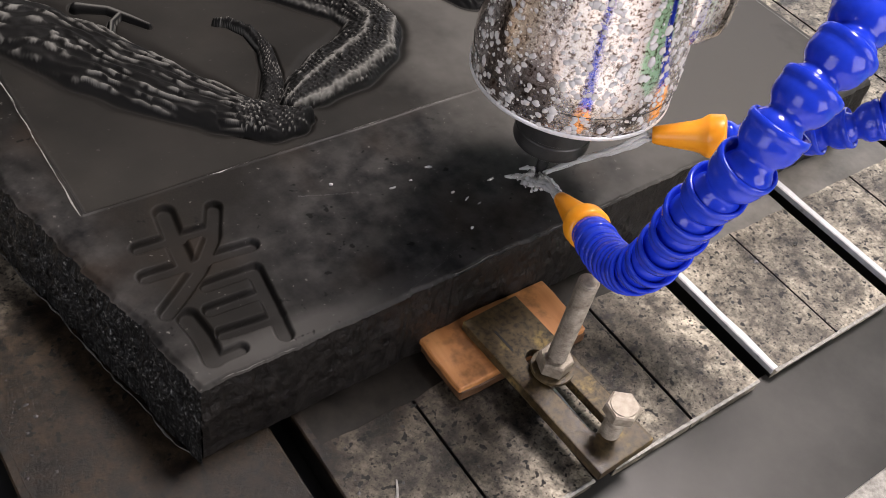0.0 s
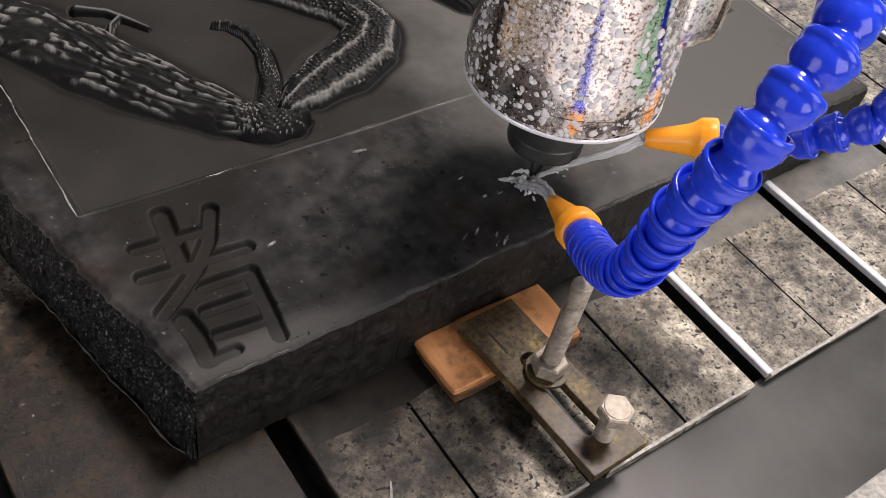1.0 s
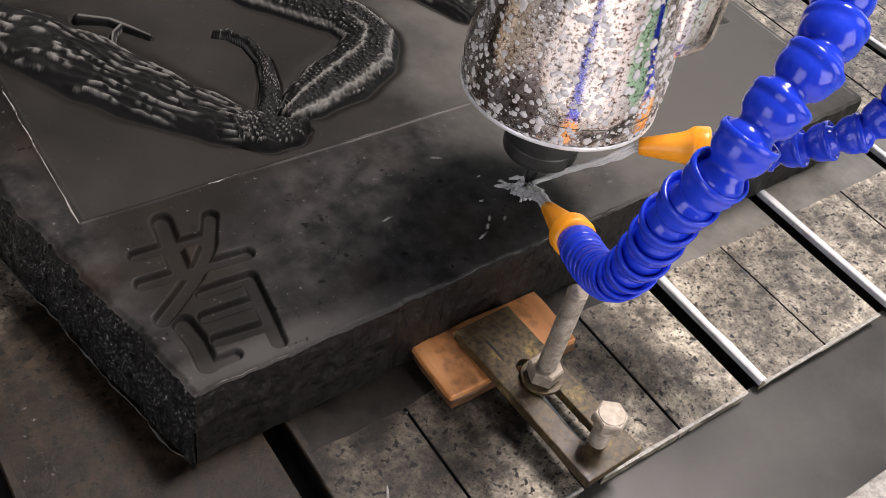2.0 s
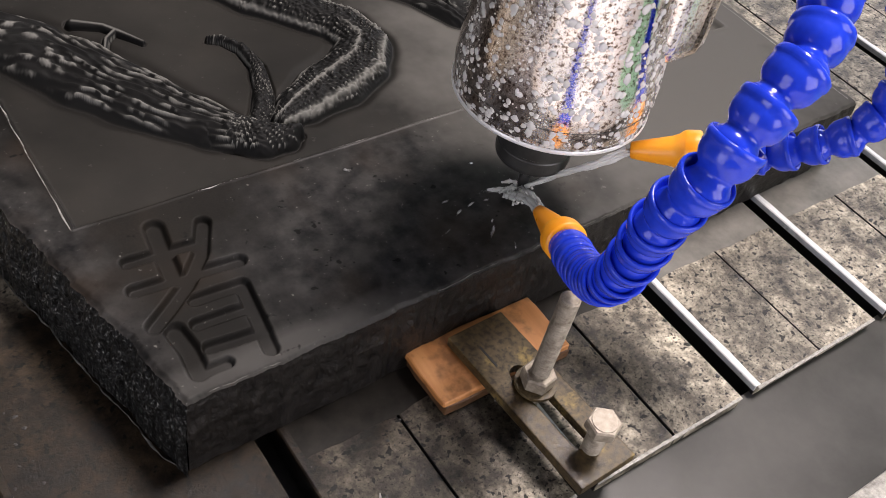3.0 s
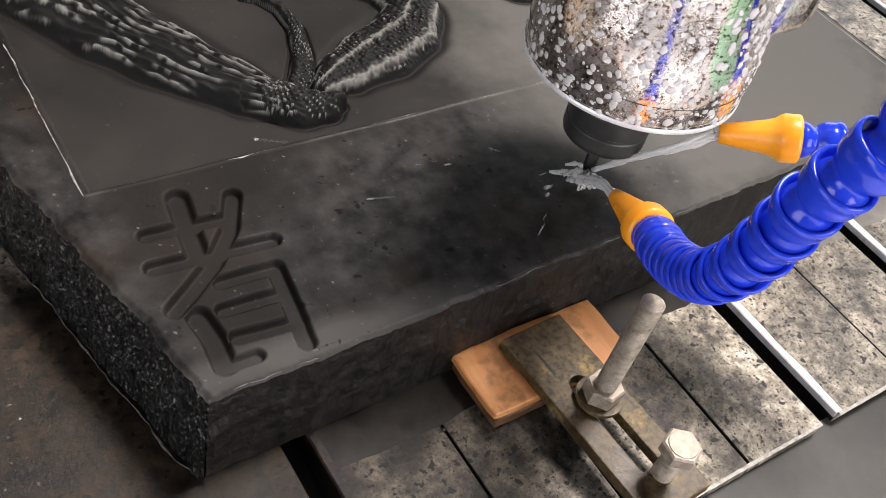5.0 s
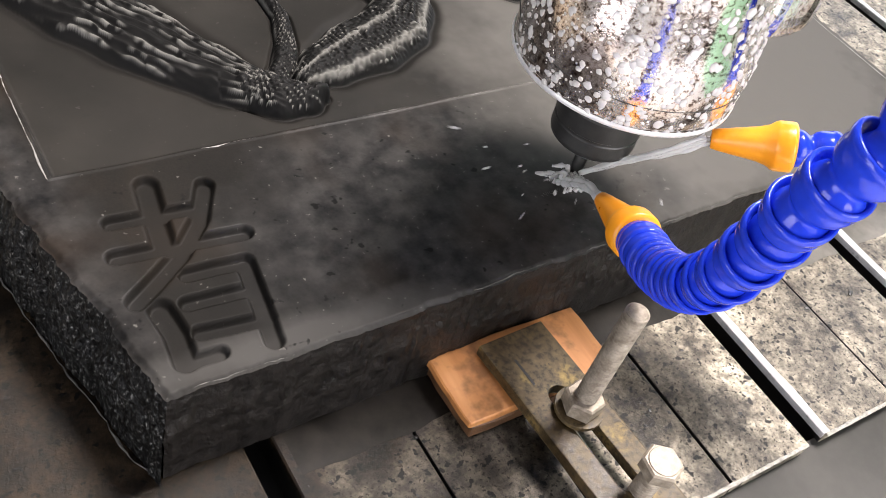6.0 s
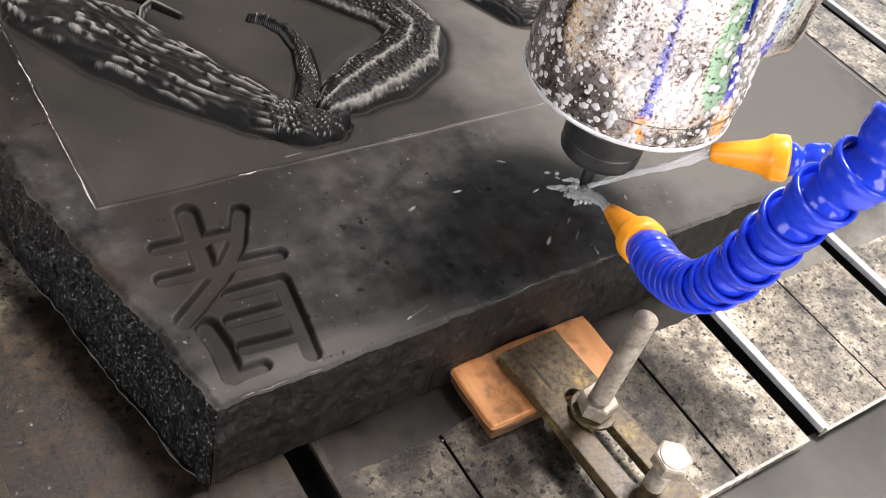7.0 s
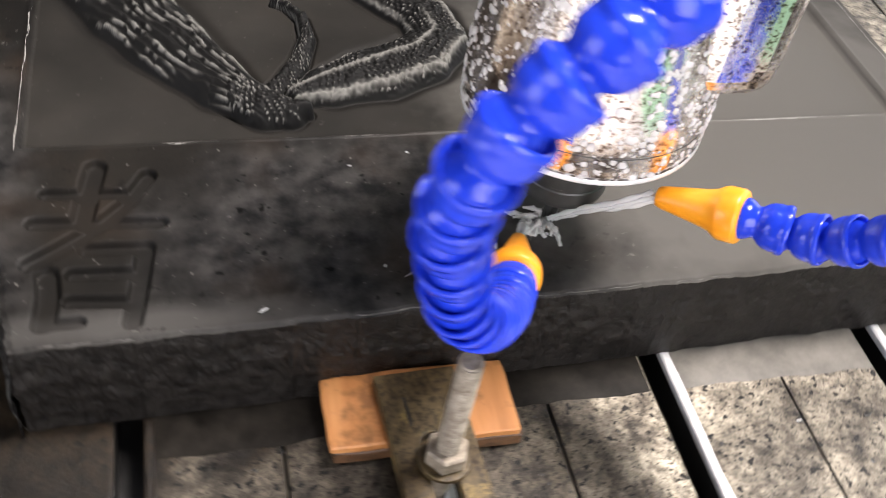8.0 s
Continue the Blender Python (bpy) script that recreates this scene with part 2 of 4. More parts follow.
BLACK_STEEL = make_plain("blackened_steel", (0.03, 0.03, 0.03), (0.06, 0.06, 0.058), 60, 0.38, 0.5, 0.1, 0.0003)
SPLAT = make_plain("milky_water_splash", (0.90, 0.88, 0.86), (1.0, 0.99, 0.98), 120, 0.08, 0, 0.2, 0.0005, Transmission_Weight=0.45, IOR=1.33)
CONCRETE = make_plain("concrete", (0.55, 0.54, 0.52), (0.72, 0.7, 0.67), 6, 0.8)
WALL = make_plain("painted_hall_wall", (0.14, 0.145, 0.14), (0.22, 0.22, 0.21), 3, 0.8)
GREEN_REFLECTOR = make_plain("light_green_reflector", (0.30, 0.56, 0.36), (0.38, 0.66, 0.44), 3, 0.7)
ROOF = make_plain("grey_roof_sheet", (0.12, 0.12, 0.125), (0.2, 0.2, 0.2), 4, 0.6)
IRON = make_plain("painted_machine_bed", (0.1, 0.11, 0.12), (0.16, 0.17, 0.18), 9, 0.55)


# ------------------------------------------------------------------ mesh helpers
def part(name, bm, mat, parent=None, label="", smooth=False):
    me = bpy.data.meshes.new(name)
    if smooth:
        for f in bm.faces:
            f.smooth = True
    bm.to_mesh(me)
    bm.free()
    me.materials.append(mat)
    ob = new(name, me)
    if parent is not None:
        ob.parent = parent
    if label:
        ob["label"] = label
    return ob


def box(bm, x0, y0, z0, x1, y1, z1, bevel=0.0, seg=1):
    r = bmesh.ops.create_cube(bm, size=1)
    m = Matrix.Translation(((x0 + x1) / 2, (y0 + y1) / 2, (z0 + z1) / 2)) @ Matrix.Diagonal((x1 - x0, y1 - y0, z1 - z0, 1))
    bmesh.ops.transform(bm, matrix=m, verts=r["verts"])
    if bevel:
        es = {e for v in r["verts"] for e in v.link_edges}
        bmesh.ops.bevel(bm, geom=list(es), offset=bevel, segments=seg, affect="EDGES", profile=0.6)
    return bm


def lathe(bm, profile, n=32, m=Matrix(), cap=(True, True)):
    rings = [[bm.verts.new(m @ Vector((r * math.cos(2 * math.pi * k / n), r * math.sin(2 * math.pi * k / n), z))) for k in range(n)] for r, z in profile]
    for a, b in zip(rings, rings[1:]):
        for k in range(n):
            bm.faces.new((a[k], a[(k + 1) % n], b[(k + 1) % n], b[k]))
    if cap[0]:
        bm.faces.new(rings[0][::-1])
    if cap[1]:
        bm.faces.new(rings[-1])
    return bm


def along(p, d):
    """A frame at p whose z axis runs along d."""
    return Matrix.Translation(p) @ Vector(d).to_track_quat("Z", "Y").to_matrix().to_4x4()


def smooth_path(points, per=8):
    """Points on a Catmull-Rom curve."""
    P = [Vector(p) for p in points]
    P = [P[0] * 2 - P[1]] + P + [P[-1] * 2 - P[-2]]
    out = []
    for i in range(1, len(P) - 2):
        for k in range(per):
            t = k / per
            a, b, c, d = P[i - 1], P[i], P[i + 1], P[i + 2]
            out.append(0.5 * ((2 * b) + (c - a) * t + (2 * a - 5 * b + 4 * c - d) * t * t + (3 * b - 3 * c + d - a) * t ** 3))
    return out + [P[-2]]


def tube(bm, path, radii, n=10, wob=0.0):
    rings = []
    for i, p in enumerate(path):
        d = path[min(i + 1, len(path) - 1)] - path[max(i - 1, 0)]
        m = along(p, d)
        r = radii[i] if isinstance(radii, list) else radii
        rings.append([bm.verts.new(m @ Vector((r * (1 + wob * math.sin(3 * k + i)) * math.cos(2 * math.pi * k / n), r * (1 + wob * math.cos(2 * k + i * 0.7)) * math.sin(2 * math.pi * k / n), 0))) for k in range(n)])
    for a, b in zip(rings, rings[1:]):
        for k in range(n):
            bm.faces.new((a[k], a[(k + 1) % n], b[(k + 1) % n], b[k]))
    bm.faces.new(rings[0][::-1])
    bm.faces.new(rings[-1])
    return bm


def thing(name, at, label, category, group="", kind=""):
    ob = new(name)
    ob.matrix_world = at
    ob.empty_display_size = 0.02
    return tagged(ob, label, category, group, kind)


# ------------------------------------------------------------------ hall
FLOOR_Z = -0.86


def build_hall():
    top = 4.6
    bm = bmesh.new()
    box(bm, -4, -4, FLOOR_Z - 0.1, 4, 4.2, FLOOR_Z)
    tagged(part("floor", bm, CONCRETE), "pale worn concrete workshop floor", "floor", kind="structure")
    # unseen green strip, added only for a green reflection in the spindle
    bm = bmesh.new()
    box(bm, 1.5, -4, FLOOR_Z + 0.002, 2.7, 4.2, FLOOR_Z + 0.006)
    tagged(part("walkway", bm, GREEN_REFLECTOR), "unseen light green floor strip, added to reflect in the spindle", "walkway", kind="structure")
    walls = {
        "wall_north": [(-4.2, 4.2, FLOOR_Z, 4.2, 4.4, top)],
        "wall_east": [(4, -4, FLOOR_Z, 4.2, -0.6, top), (4, 4.0, FLOOR_Z, 4.2, 4.2, top), (4, -0.6, 2.0, 4.2, 4.0, top)],
        "wall_west": [(-4.2, -4, FLOOR_Z, -4, -2.2, top), (-4.2, 0.2, FLOOR_Z, -4, 4.2, top), (-4.2, -2.2, 2.2, -4, 0.2, top)],
        # unseen south opening, added to go with the fill lamp
        "wall_south": [(-4.2, -4.2, FLOOR_Z, -0.7, -4, top), (2.5, -4.2, FLOOR_Z, 4.2, -4, top), (-0.7, -4.2, 3.1, 2.5, -4, top)],
    }
    for name, bs in walls.items():
        bm = bmesh.new()
        for b in bs:
            box(bm, *b)
        # the unseen east wall is green for the same reflection
        east = name == "wall_east"
        tagged(part(name, bm, GREEN_REFLECTOR if east else WALL), ("light green" if east else "grey") + " painted workshop wall" + (" with a wide opening" if len(bs) > 1 else ""), "wall", kind="structure")
    bm = bmesh.new()
    for b in ((-4.2, -4.2, -0.2, 4.4), (2.9, -4.2, 4.2, 4.4), (-0.2, -4.2, 2.9, -3.2), (-0.2, 2.2, 2.9, 4.4)):
        box(bm, b[0], b[1], top, b[2], b[3], top + 0.15)
    tagged(part("ceiling", bm, ROOF), "dark sheet roof with an open skylight", "ceiling", kind="structure")


build_hall()

# ------------------------------------------------------------------ machine table
FRONT = -0.13
PITCH, SLOT = 0.1493, 0.016
SLOT_X = [0.050 + PITCH * k for k in range(-4, 8)]


def build_table():
    bed = tagged(part("machine_bed", box(bmesh.new(), -0.62, -0.275, FLOOR_Z, 1.2, 1.15, -0.07, 0.01), IRON), "heavy painted steel machine bed under the slotted table", "machine bed", kind="structure")
    t = thing("slotted_table", Matrix(), "wet pitted cast iron table with black slots and bright worn edges", "machine table", kind="structure")
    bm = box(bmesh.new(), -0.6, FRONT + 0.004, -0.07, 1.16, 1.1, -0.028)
    part("slot_bed", bm, DARK, t, "black bed of the slots")
    rng = random.Random(4)
    for k, sx in enumerate(SLOT_X[:-1]):
        a, b = sx + SLOT / 2, SLOT_X[k + 1] - SLOT / 2
        midx = (a + b) / 2 + 0.002
        for x0, x1 in ((a, midx - 0.0007), (midx + 0.0007, b)) if a > 0 else ((a, b),):
            bm = bmesh.new()
            box(bm, x0, FRONT + rng.uniform(-0.001, 0.001), -0.027, x1, 1.1, rng.uniform(-0.0003, 0.0003), 0.0012, 2)
            plank = part("table_plank", bm, TABLE, t)
            plank.data.materials.append(DARK)
            for f in plank.data.polygons:
                if abs(f.normal.x) > 0.9:
                    f.material_index = 1
        # bright worn lip on the slot's far wall
        bm = bmesh.new()
        n = 60
        ring = []
        for i in range(n + 1):
            y = FRONT + 0.001 + (1.1 - FRONT) * (i / n) ** 1.6
            w = 0.0014 + 0.0010 * noise.noise(Vector((sx * 7, y * 40, 0)))
            ring.append([bm.verts.new((a - 0.0012, y, -0.0045)), bm.verts.new((a - 0.0014, y, 0.0002)), bm.verts.new((a - 0.0004, y, 0.0010)), bm.verts.new((a + w + 0.0024, y, 0.0009)), bm.verts.new((a + w + 0.0032, y, -0.002))])
        for p, q in zip(ring, ring[1:]):
            for j in range(4):
                bm.faces.new((p[j], q[j], q[j + 1], p[j + 1]))
        bm.faces.new(ring[0][::-1])
        part("slot_lip", bm, EDGE if sx > 0.1 else TABLE, t, "bright bare metal lip of a slot" if sx > 0.1 else "")
    # crumbling pale crust along the table's front edge, plank by plank
    for k, sx in enumerate(SLOT_X[:-1]):
        a, b = sx + SLOT / 2 + 0.0005, SLOT_X[k + 1] - SLOT / 2 - 0.0005
        bm = bmesh.new()
        prev = None
        for i in range(111):
            x = a + (b - a) * i / 110
            w = max(0.00012, 0.00035 + 0.0009 * noise.noise(Vector((x * 120, 1, 0))) + 0.0007 * noise.noise(Vector((x * 420, 3, 0))))
            h = 0.0003 + 0.25 * w
            row = [bm.verts.new((x, FRONT - 0.0009 - 0.4 * w, -0.0012 - w)), bm.verts.new((x, FRONT - 0.0012 - 0.3 * w, -0.0002)), bm.verts.new((x, FRONT + 0.0002, h)), bm.verts.new((x, FRONT + 0.0006 + w, 0.0001))]
            if prev:
                for q in range(3):
                    bm.faces.new((prev[q], row[q], row[q + 1], prev[q + 1]))
            prev = row
        part("edge_crust", bm, CRUST, t, "pale crust on the table edge")


build_table()


def build_tray():
    """The slurry channel beside the table and its outer rim."""
    bm = bmesh.new()
    xs = np.linspace(-0.62, 1.2, 60)
    ys = np.linspace(-0.226, FRONT + 0.004, 10)
    grid = [[bm.verts.new((x, y, -0.009 - 0.004 * math.sin((y + 0.226) / 0.1 * math.pi) + 0.0012 * noise.noise(Vector((x * 14, y * 14, 3))))) for y in ys] for x in xs]
    for i in range(len(xs) - 1):
        for j in range(len(ys) - 1):
            bm.faces.new((grid[i][j], grid[i + 1][j], grid[i + 1][j + 1], grid[i][j + 1]))
    tagged(part("drain_channel", bm, SLURRY, smooth=True), "grey slurry standing in the channel beside the table", "drain channel", kind="structure")
    bm = box(bmesh.new(), -0.62, -0.275, -0.075, 1.2, -0.218, -0.006, 0.004, 2)
    tagged(part("channel_rim", bm, CRUST), "pale crusted rim of the drain channel", "channel rim", kind="structure")


build_tray()


def build_film():
    """Shallow water standing on the table along the slab."""
    f = thing("standing_water", Matrix(), "shallow murky water standing on the table along the slab", "puddle", kind="stuff")
    for k, sx in enumerate(SLOT_X[4:-3]):
        a, b = sx + SLOT / 2 + 0.004, SLOT_X[k + 5] - SLOT / 2 - 0.001
        bm = bmesh.new()
        n = 36
        rows = []
        for i in range(n + 1):
            x = a + (b - a) * i / n
            y0 = -0.0225 - 0.0075 * min(1, max(0, (0.19 - x) / 0.06)) + 0.0022 * noise.noise(Vector((x * 30, 0, 1))) + 0.001 * noise.noise(Vector((x * 110, 0, 1)))
            rows.append([bm.verts.new((x, y0, 0.00025)), bm.verts.new((x, y0 + 0.003, 0.00038)), bm.verts.new((x, y0 + 0.009, 0.00048)), bm.verts.new((x, 0.03, 0.0005))])
        for p, q in zip(rows, rows[1:]):
            for j in range(3):
                bm.faces.new((p[j], q[j], q[j + 1], p[j + 1]))
        # the right-hand sheets take the film with the painted sheen
        part("water_sheet", bm, FILM if k < 2 else SHEEN_FILM, f, "" if k < 2 else "paler water with its grey sheen in the colour", smooth=True)


build_film()

# ------------------------------------------------------------------ stone slab
TOP = 0.065
STROKES = [
    ((0.0375, 0.1225), (0.0345, 0.103), (0.032, 0.083)),
    ((0.0130, 0.1025), (0.0340, 0.1015), (0.0540, 0.1000)),
    ((0.0080, 0.0805), (0.0400, 0.0785), (0.0715, 0.0762)),
    ((0.0655, 0.1140), (0.0540, 0.0920), (0.0370, 0.0730), (0.0210, 0.0610), (0.0075, 0.0515)),
    ((0.0160, 0.0435), (0.0175, 0.0280), (0.0160, 0.0120)),
    ((0.0350, 0.0595), (0.0500, 0.0590), (0.0640, 0.0580)),
    ((0.0640, 0.0580), (0.0608, 0.0330), (0.0572, 0.0085)),
    ((0.0290, 0.0425), (0.0430, 0.0420), (0.0600, 0.0410)),
    ((0.0280, 0.0245), (0.0420, 0.0230), (0.0600, 0.0215)),
    ((0.0190, 0.0110), (0.0260, 0.0110), (0.0320, 0.0110)),
]
STROKE_W = (0.0066, 0.0048, 0.0050, 0.0054, 0.0064, 0.0048, 0.0052, 0.0046, 0.0046, 0.0042)
WING = ((0.014, 0.356, 0.028), (0.033, 0.327, 0.032), (0.061, 0.277, 0.033), (0.087, 0.234, 0.028), (0.111, 0.199, 0.022), (0.128, 0.180, 0.016))
PAW = ((0.120, 0.186, 0.014), (0.135, 0.172, 0.017), (0.150, 0.166, 0.012), (0.161, 0.166, 0.005))
TAIL = ((0.136, 0.180, 0.011), (0.150, 0.198, 0.009), (0.163, 0.222, 0.0075), (0.171, 0.247, 0.0062), (0.170, 0.270, 0.0048), (0.161, 0.285, 0.0036), (0.151, 0.289, 0.0018))
BODY = ((0.155, 0.181, 0.008), (0.180, 0.194, 0.020), (0.212, 0.208, 0.026), (0.243, 0.222, 0.026), (0.262, 0.243, 0.023), (0.258, 0.272, 0.022), (0.238, 0.298, 0.023), (0.215, 0.330, 0.025), (0.190, 0.372, 0.027), (0.150, 0.410, 0.026))
CLAW = ((0.070, 0.345, 0.006), (0.088, 0.333, 0.004), (0.098, 0.318, 0.0034), (0.107, 0.303, 0.002))
CLAW2 = ((0.094, 0.324, 0.003), (0.084, 0.316, 0.0028), (0.079, 0.305, 0.002))
ROCK = ((0.330, 0.330, 0.030), (0.350, 0.290, 0.026), (0.360, 0.250, 0.020), (0.420, 0.230, 0.016))


def chain(X, Y, pts, width=None):
    """Nearest place on a chain of segments: distance over radius, place along it, side."""
    best = np.full(X.shape, 9.0)
    where = np.zeros(X.shape)
    side = np.zeros(X.shape)
    run = 0.0
    for i, (p, q) in enumerate(zip(pts, pts[1:])):
        ax, ay, bx, by = p[0], p[1], q[0], q[1]
        ra, rb = (width, width) if width else (p[2], q[2])
        dx, dy = bx - ax, by - ay
        length = math.hypot(dx, dy)
        t = np.clip(((X - ax) * dx + (Y - ay) * dy) / length ** 2, 0, 1)
        ex, ey = X - ax - t * dx, Y - ay - t * dy
        d = np.hypot(ex, ey) / (ra + (rb - ra) * t)
        near = d < best
        best = np.where(near, d, best)
        where = np.where(near, run + t * length, where)
        side = np.where(near, (dx * ey - dy * ex) / length / (ra + (rb - ra) * t), side)
        run += length
    return best, where, side


def ease(v):
    v = np.clip(v, 0, 1)
    return v * v * (3 - 2 * v)


def wave(X, Y, seed, scale, count=10):
    r = np.random.RandomState(seed)
    out = np.zeros(X.shape)
    for _ in range(count):
        a, f, ph = r.uniform(0, 6.28), scale * r.uniform(0.5, 1.7), r.uniform(0, 6.28)
        out += np.sin(f * (np.cos(a) * X + np.sin(a) * Y) + ph)
    return out / math.sqrt(count)


def slab_height(X, Y):
    Z = np.full(X.shape, TOP) + 0.00010 * wave(X, Y, 1, 30, 16)
    # sunken picture field
    inside = np.minimum.reduce([X + 0.005 + 0.0005 * wave(X, Y, 3, 60), 0.572 - X, Y - 0.1415 + 0.0005 * wave(X, Y, 5, 50), 0.66 - Y])
    Z -= 0.0042 * ease(inside / 0.0022)
    Z += 0.0006 * np.exp(-((inside + 0.0010) / 0.0009) ** 2)
    ground = Z.copy()
    relief, crest, trench_shade = np.zeros(X.shape), np.zeros(X.shape), np.zeros(X.shape)
    for pts, high, look_ in ((WING, 0.0105, "feather"), (BODY, 0.0108, "scale"), (TAIL, 0.0065, "scale"), (PAW, 0.0120, "scale"), (CLAW, 0.004, "plain"), (CLAW2, 0.004, "plain"), (ROCK, 0.006, "feather")):
        d, s, side = chain(X, Y, pts)
        d = d + 0.05 * wave(X, Y, 40, 130)
        body = high * np.clip(1 - np.clip(d, 0, 1) ** 2.6, 0, 1) ** 0.9
        on = ease((1.0 - d) / 0.2)
        fine = wave(X, Y, 7, 1100, 14)
        if look_ == "scale":
            side6 = side * 6.0 + 0.3 * wave(X, Y, 33, 240)
            row = np.round(side6)
            u = s / 0.0042 + 0.5 * np.mod(row, 2) + 0.4 * wave(X, Y, 31, 260)
            cell = np.hypot(u - np.round(u), side6 - row)
            rise = (0.45 - ease(cell / 0.6)) * np.clip(0.7 + 0.4 * wave(X, Y, 32, 160), 0.2, 1.3)
            body += on * (0.0020 * rise + 0.0005 * fine)
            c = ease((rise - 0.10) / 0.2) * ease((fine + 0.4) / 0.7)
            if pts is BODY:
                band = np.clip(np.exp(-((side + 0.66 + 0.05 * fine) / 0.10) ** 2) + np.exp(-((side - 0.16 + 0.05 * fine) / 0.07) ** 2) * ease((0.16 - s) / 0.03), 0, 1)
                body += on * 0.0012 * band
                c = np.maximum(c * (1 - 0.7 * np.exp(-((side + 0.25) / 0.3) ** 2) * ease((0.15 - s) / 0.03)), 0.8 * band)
        elif look_ == "feather":
            f = side * (3.4 + 9.0 * s) + 0.45 * np.sin(s / 0.023 + 2.0 + 2 * side) + 0.32 * wave(X, Y, 9, 110) + 0.12 * wave(X, Y, 14, 420)
            lines = np.abs(np.mod(f, 1.0) - 0.5) * 2
            broken = ease((wave(s * 0.75, side * 0.035, 15, 260) + 0.45) / 1.0)
            fine = wave(s * 0.3, side * 0.03, 7, 1100, 14)
            rise = (lines ** 1.5 - 0.4) * (0.4 + 0.6 * broken)
            body += on * (0.0032 * rise + 0.0003 * fine)
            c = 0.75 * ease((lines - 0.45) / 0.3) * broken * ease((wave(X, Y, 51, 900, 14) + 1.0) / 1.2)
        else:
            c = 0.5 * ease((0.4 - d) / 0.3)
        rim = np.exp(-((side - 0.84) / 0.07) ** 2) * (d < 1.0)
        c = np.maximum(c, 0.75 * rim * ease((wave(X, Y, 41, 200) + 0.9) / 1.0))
        hit = d < 1.0
        dip = 0.0020 * np.exp(-((d - 1.0) / 0.16) ** 2)
        better = hit & ((relief < 0.5) | (ground + body - dip > Z))
        Z = np.where(better, ground + body - dip, Z)
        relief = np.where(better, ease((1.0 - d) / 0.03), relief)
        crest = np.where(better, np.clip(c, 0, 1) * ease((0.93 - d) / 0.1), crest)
        # painted shade along the relief's foot, heavier on its lower side
        trench_shade = np.maximum(trench_shade, np.where(side < 0, 0.9, 0.45) * np.exp(-(np.clip(d - 1.05, 0, 9) / 0.16) ** 2))
        Z -= np.where(hit, 0.0, dip) * (relief < 0.5)
    # carved character
    cut = np.zeros(X.shape)
    for pts, w in zip(STROKES, STROKE_W):
        d, s, side = chain(X, Y, pts, w)
        cut = np.maximum(cut, ease((1.10 - d) / 0.45))
    Z -= 0.0046 * cut
    # shallow first pass of the next characters
    fresh = ease((0.05 - np.abs(X - 0.235)) / 0.007) * ease((0.052 - np.abs(Y - 0.072)) / 0.007)
    Z -= 0.00012 * fresh
    # the character's strokes get painted shade too
    groove_shade = 0.45 * cut
    groove_shade = np.maximum(groove_shade, trench_shade * (1 - relief))
    return Z, relief, crest, np.clip(groove_shade, 0, 1), 0.8 * ease(inside / 0.002)


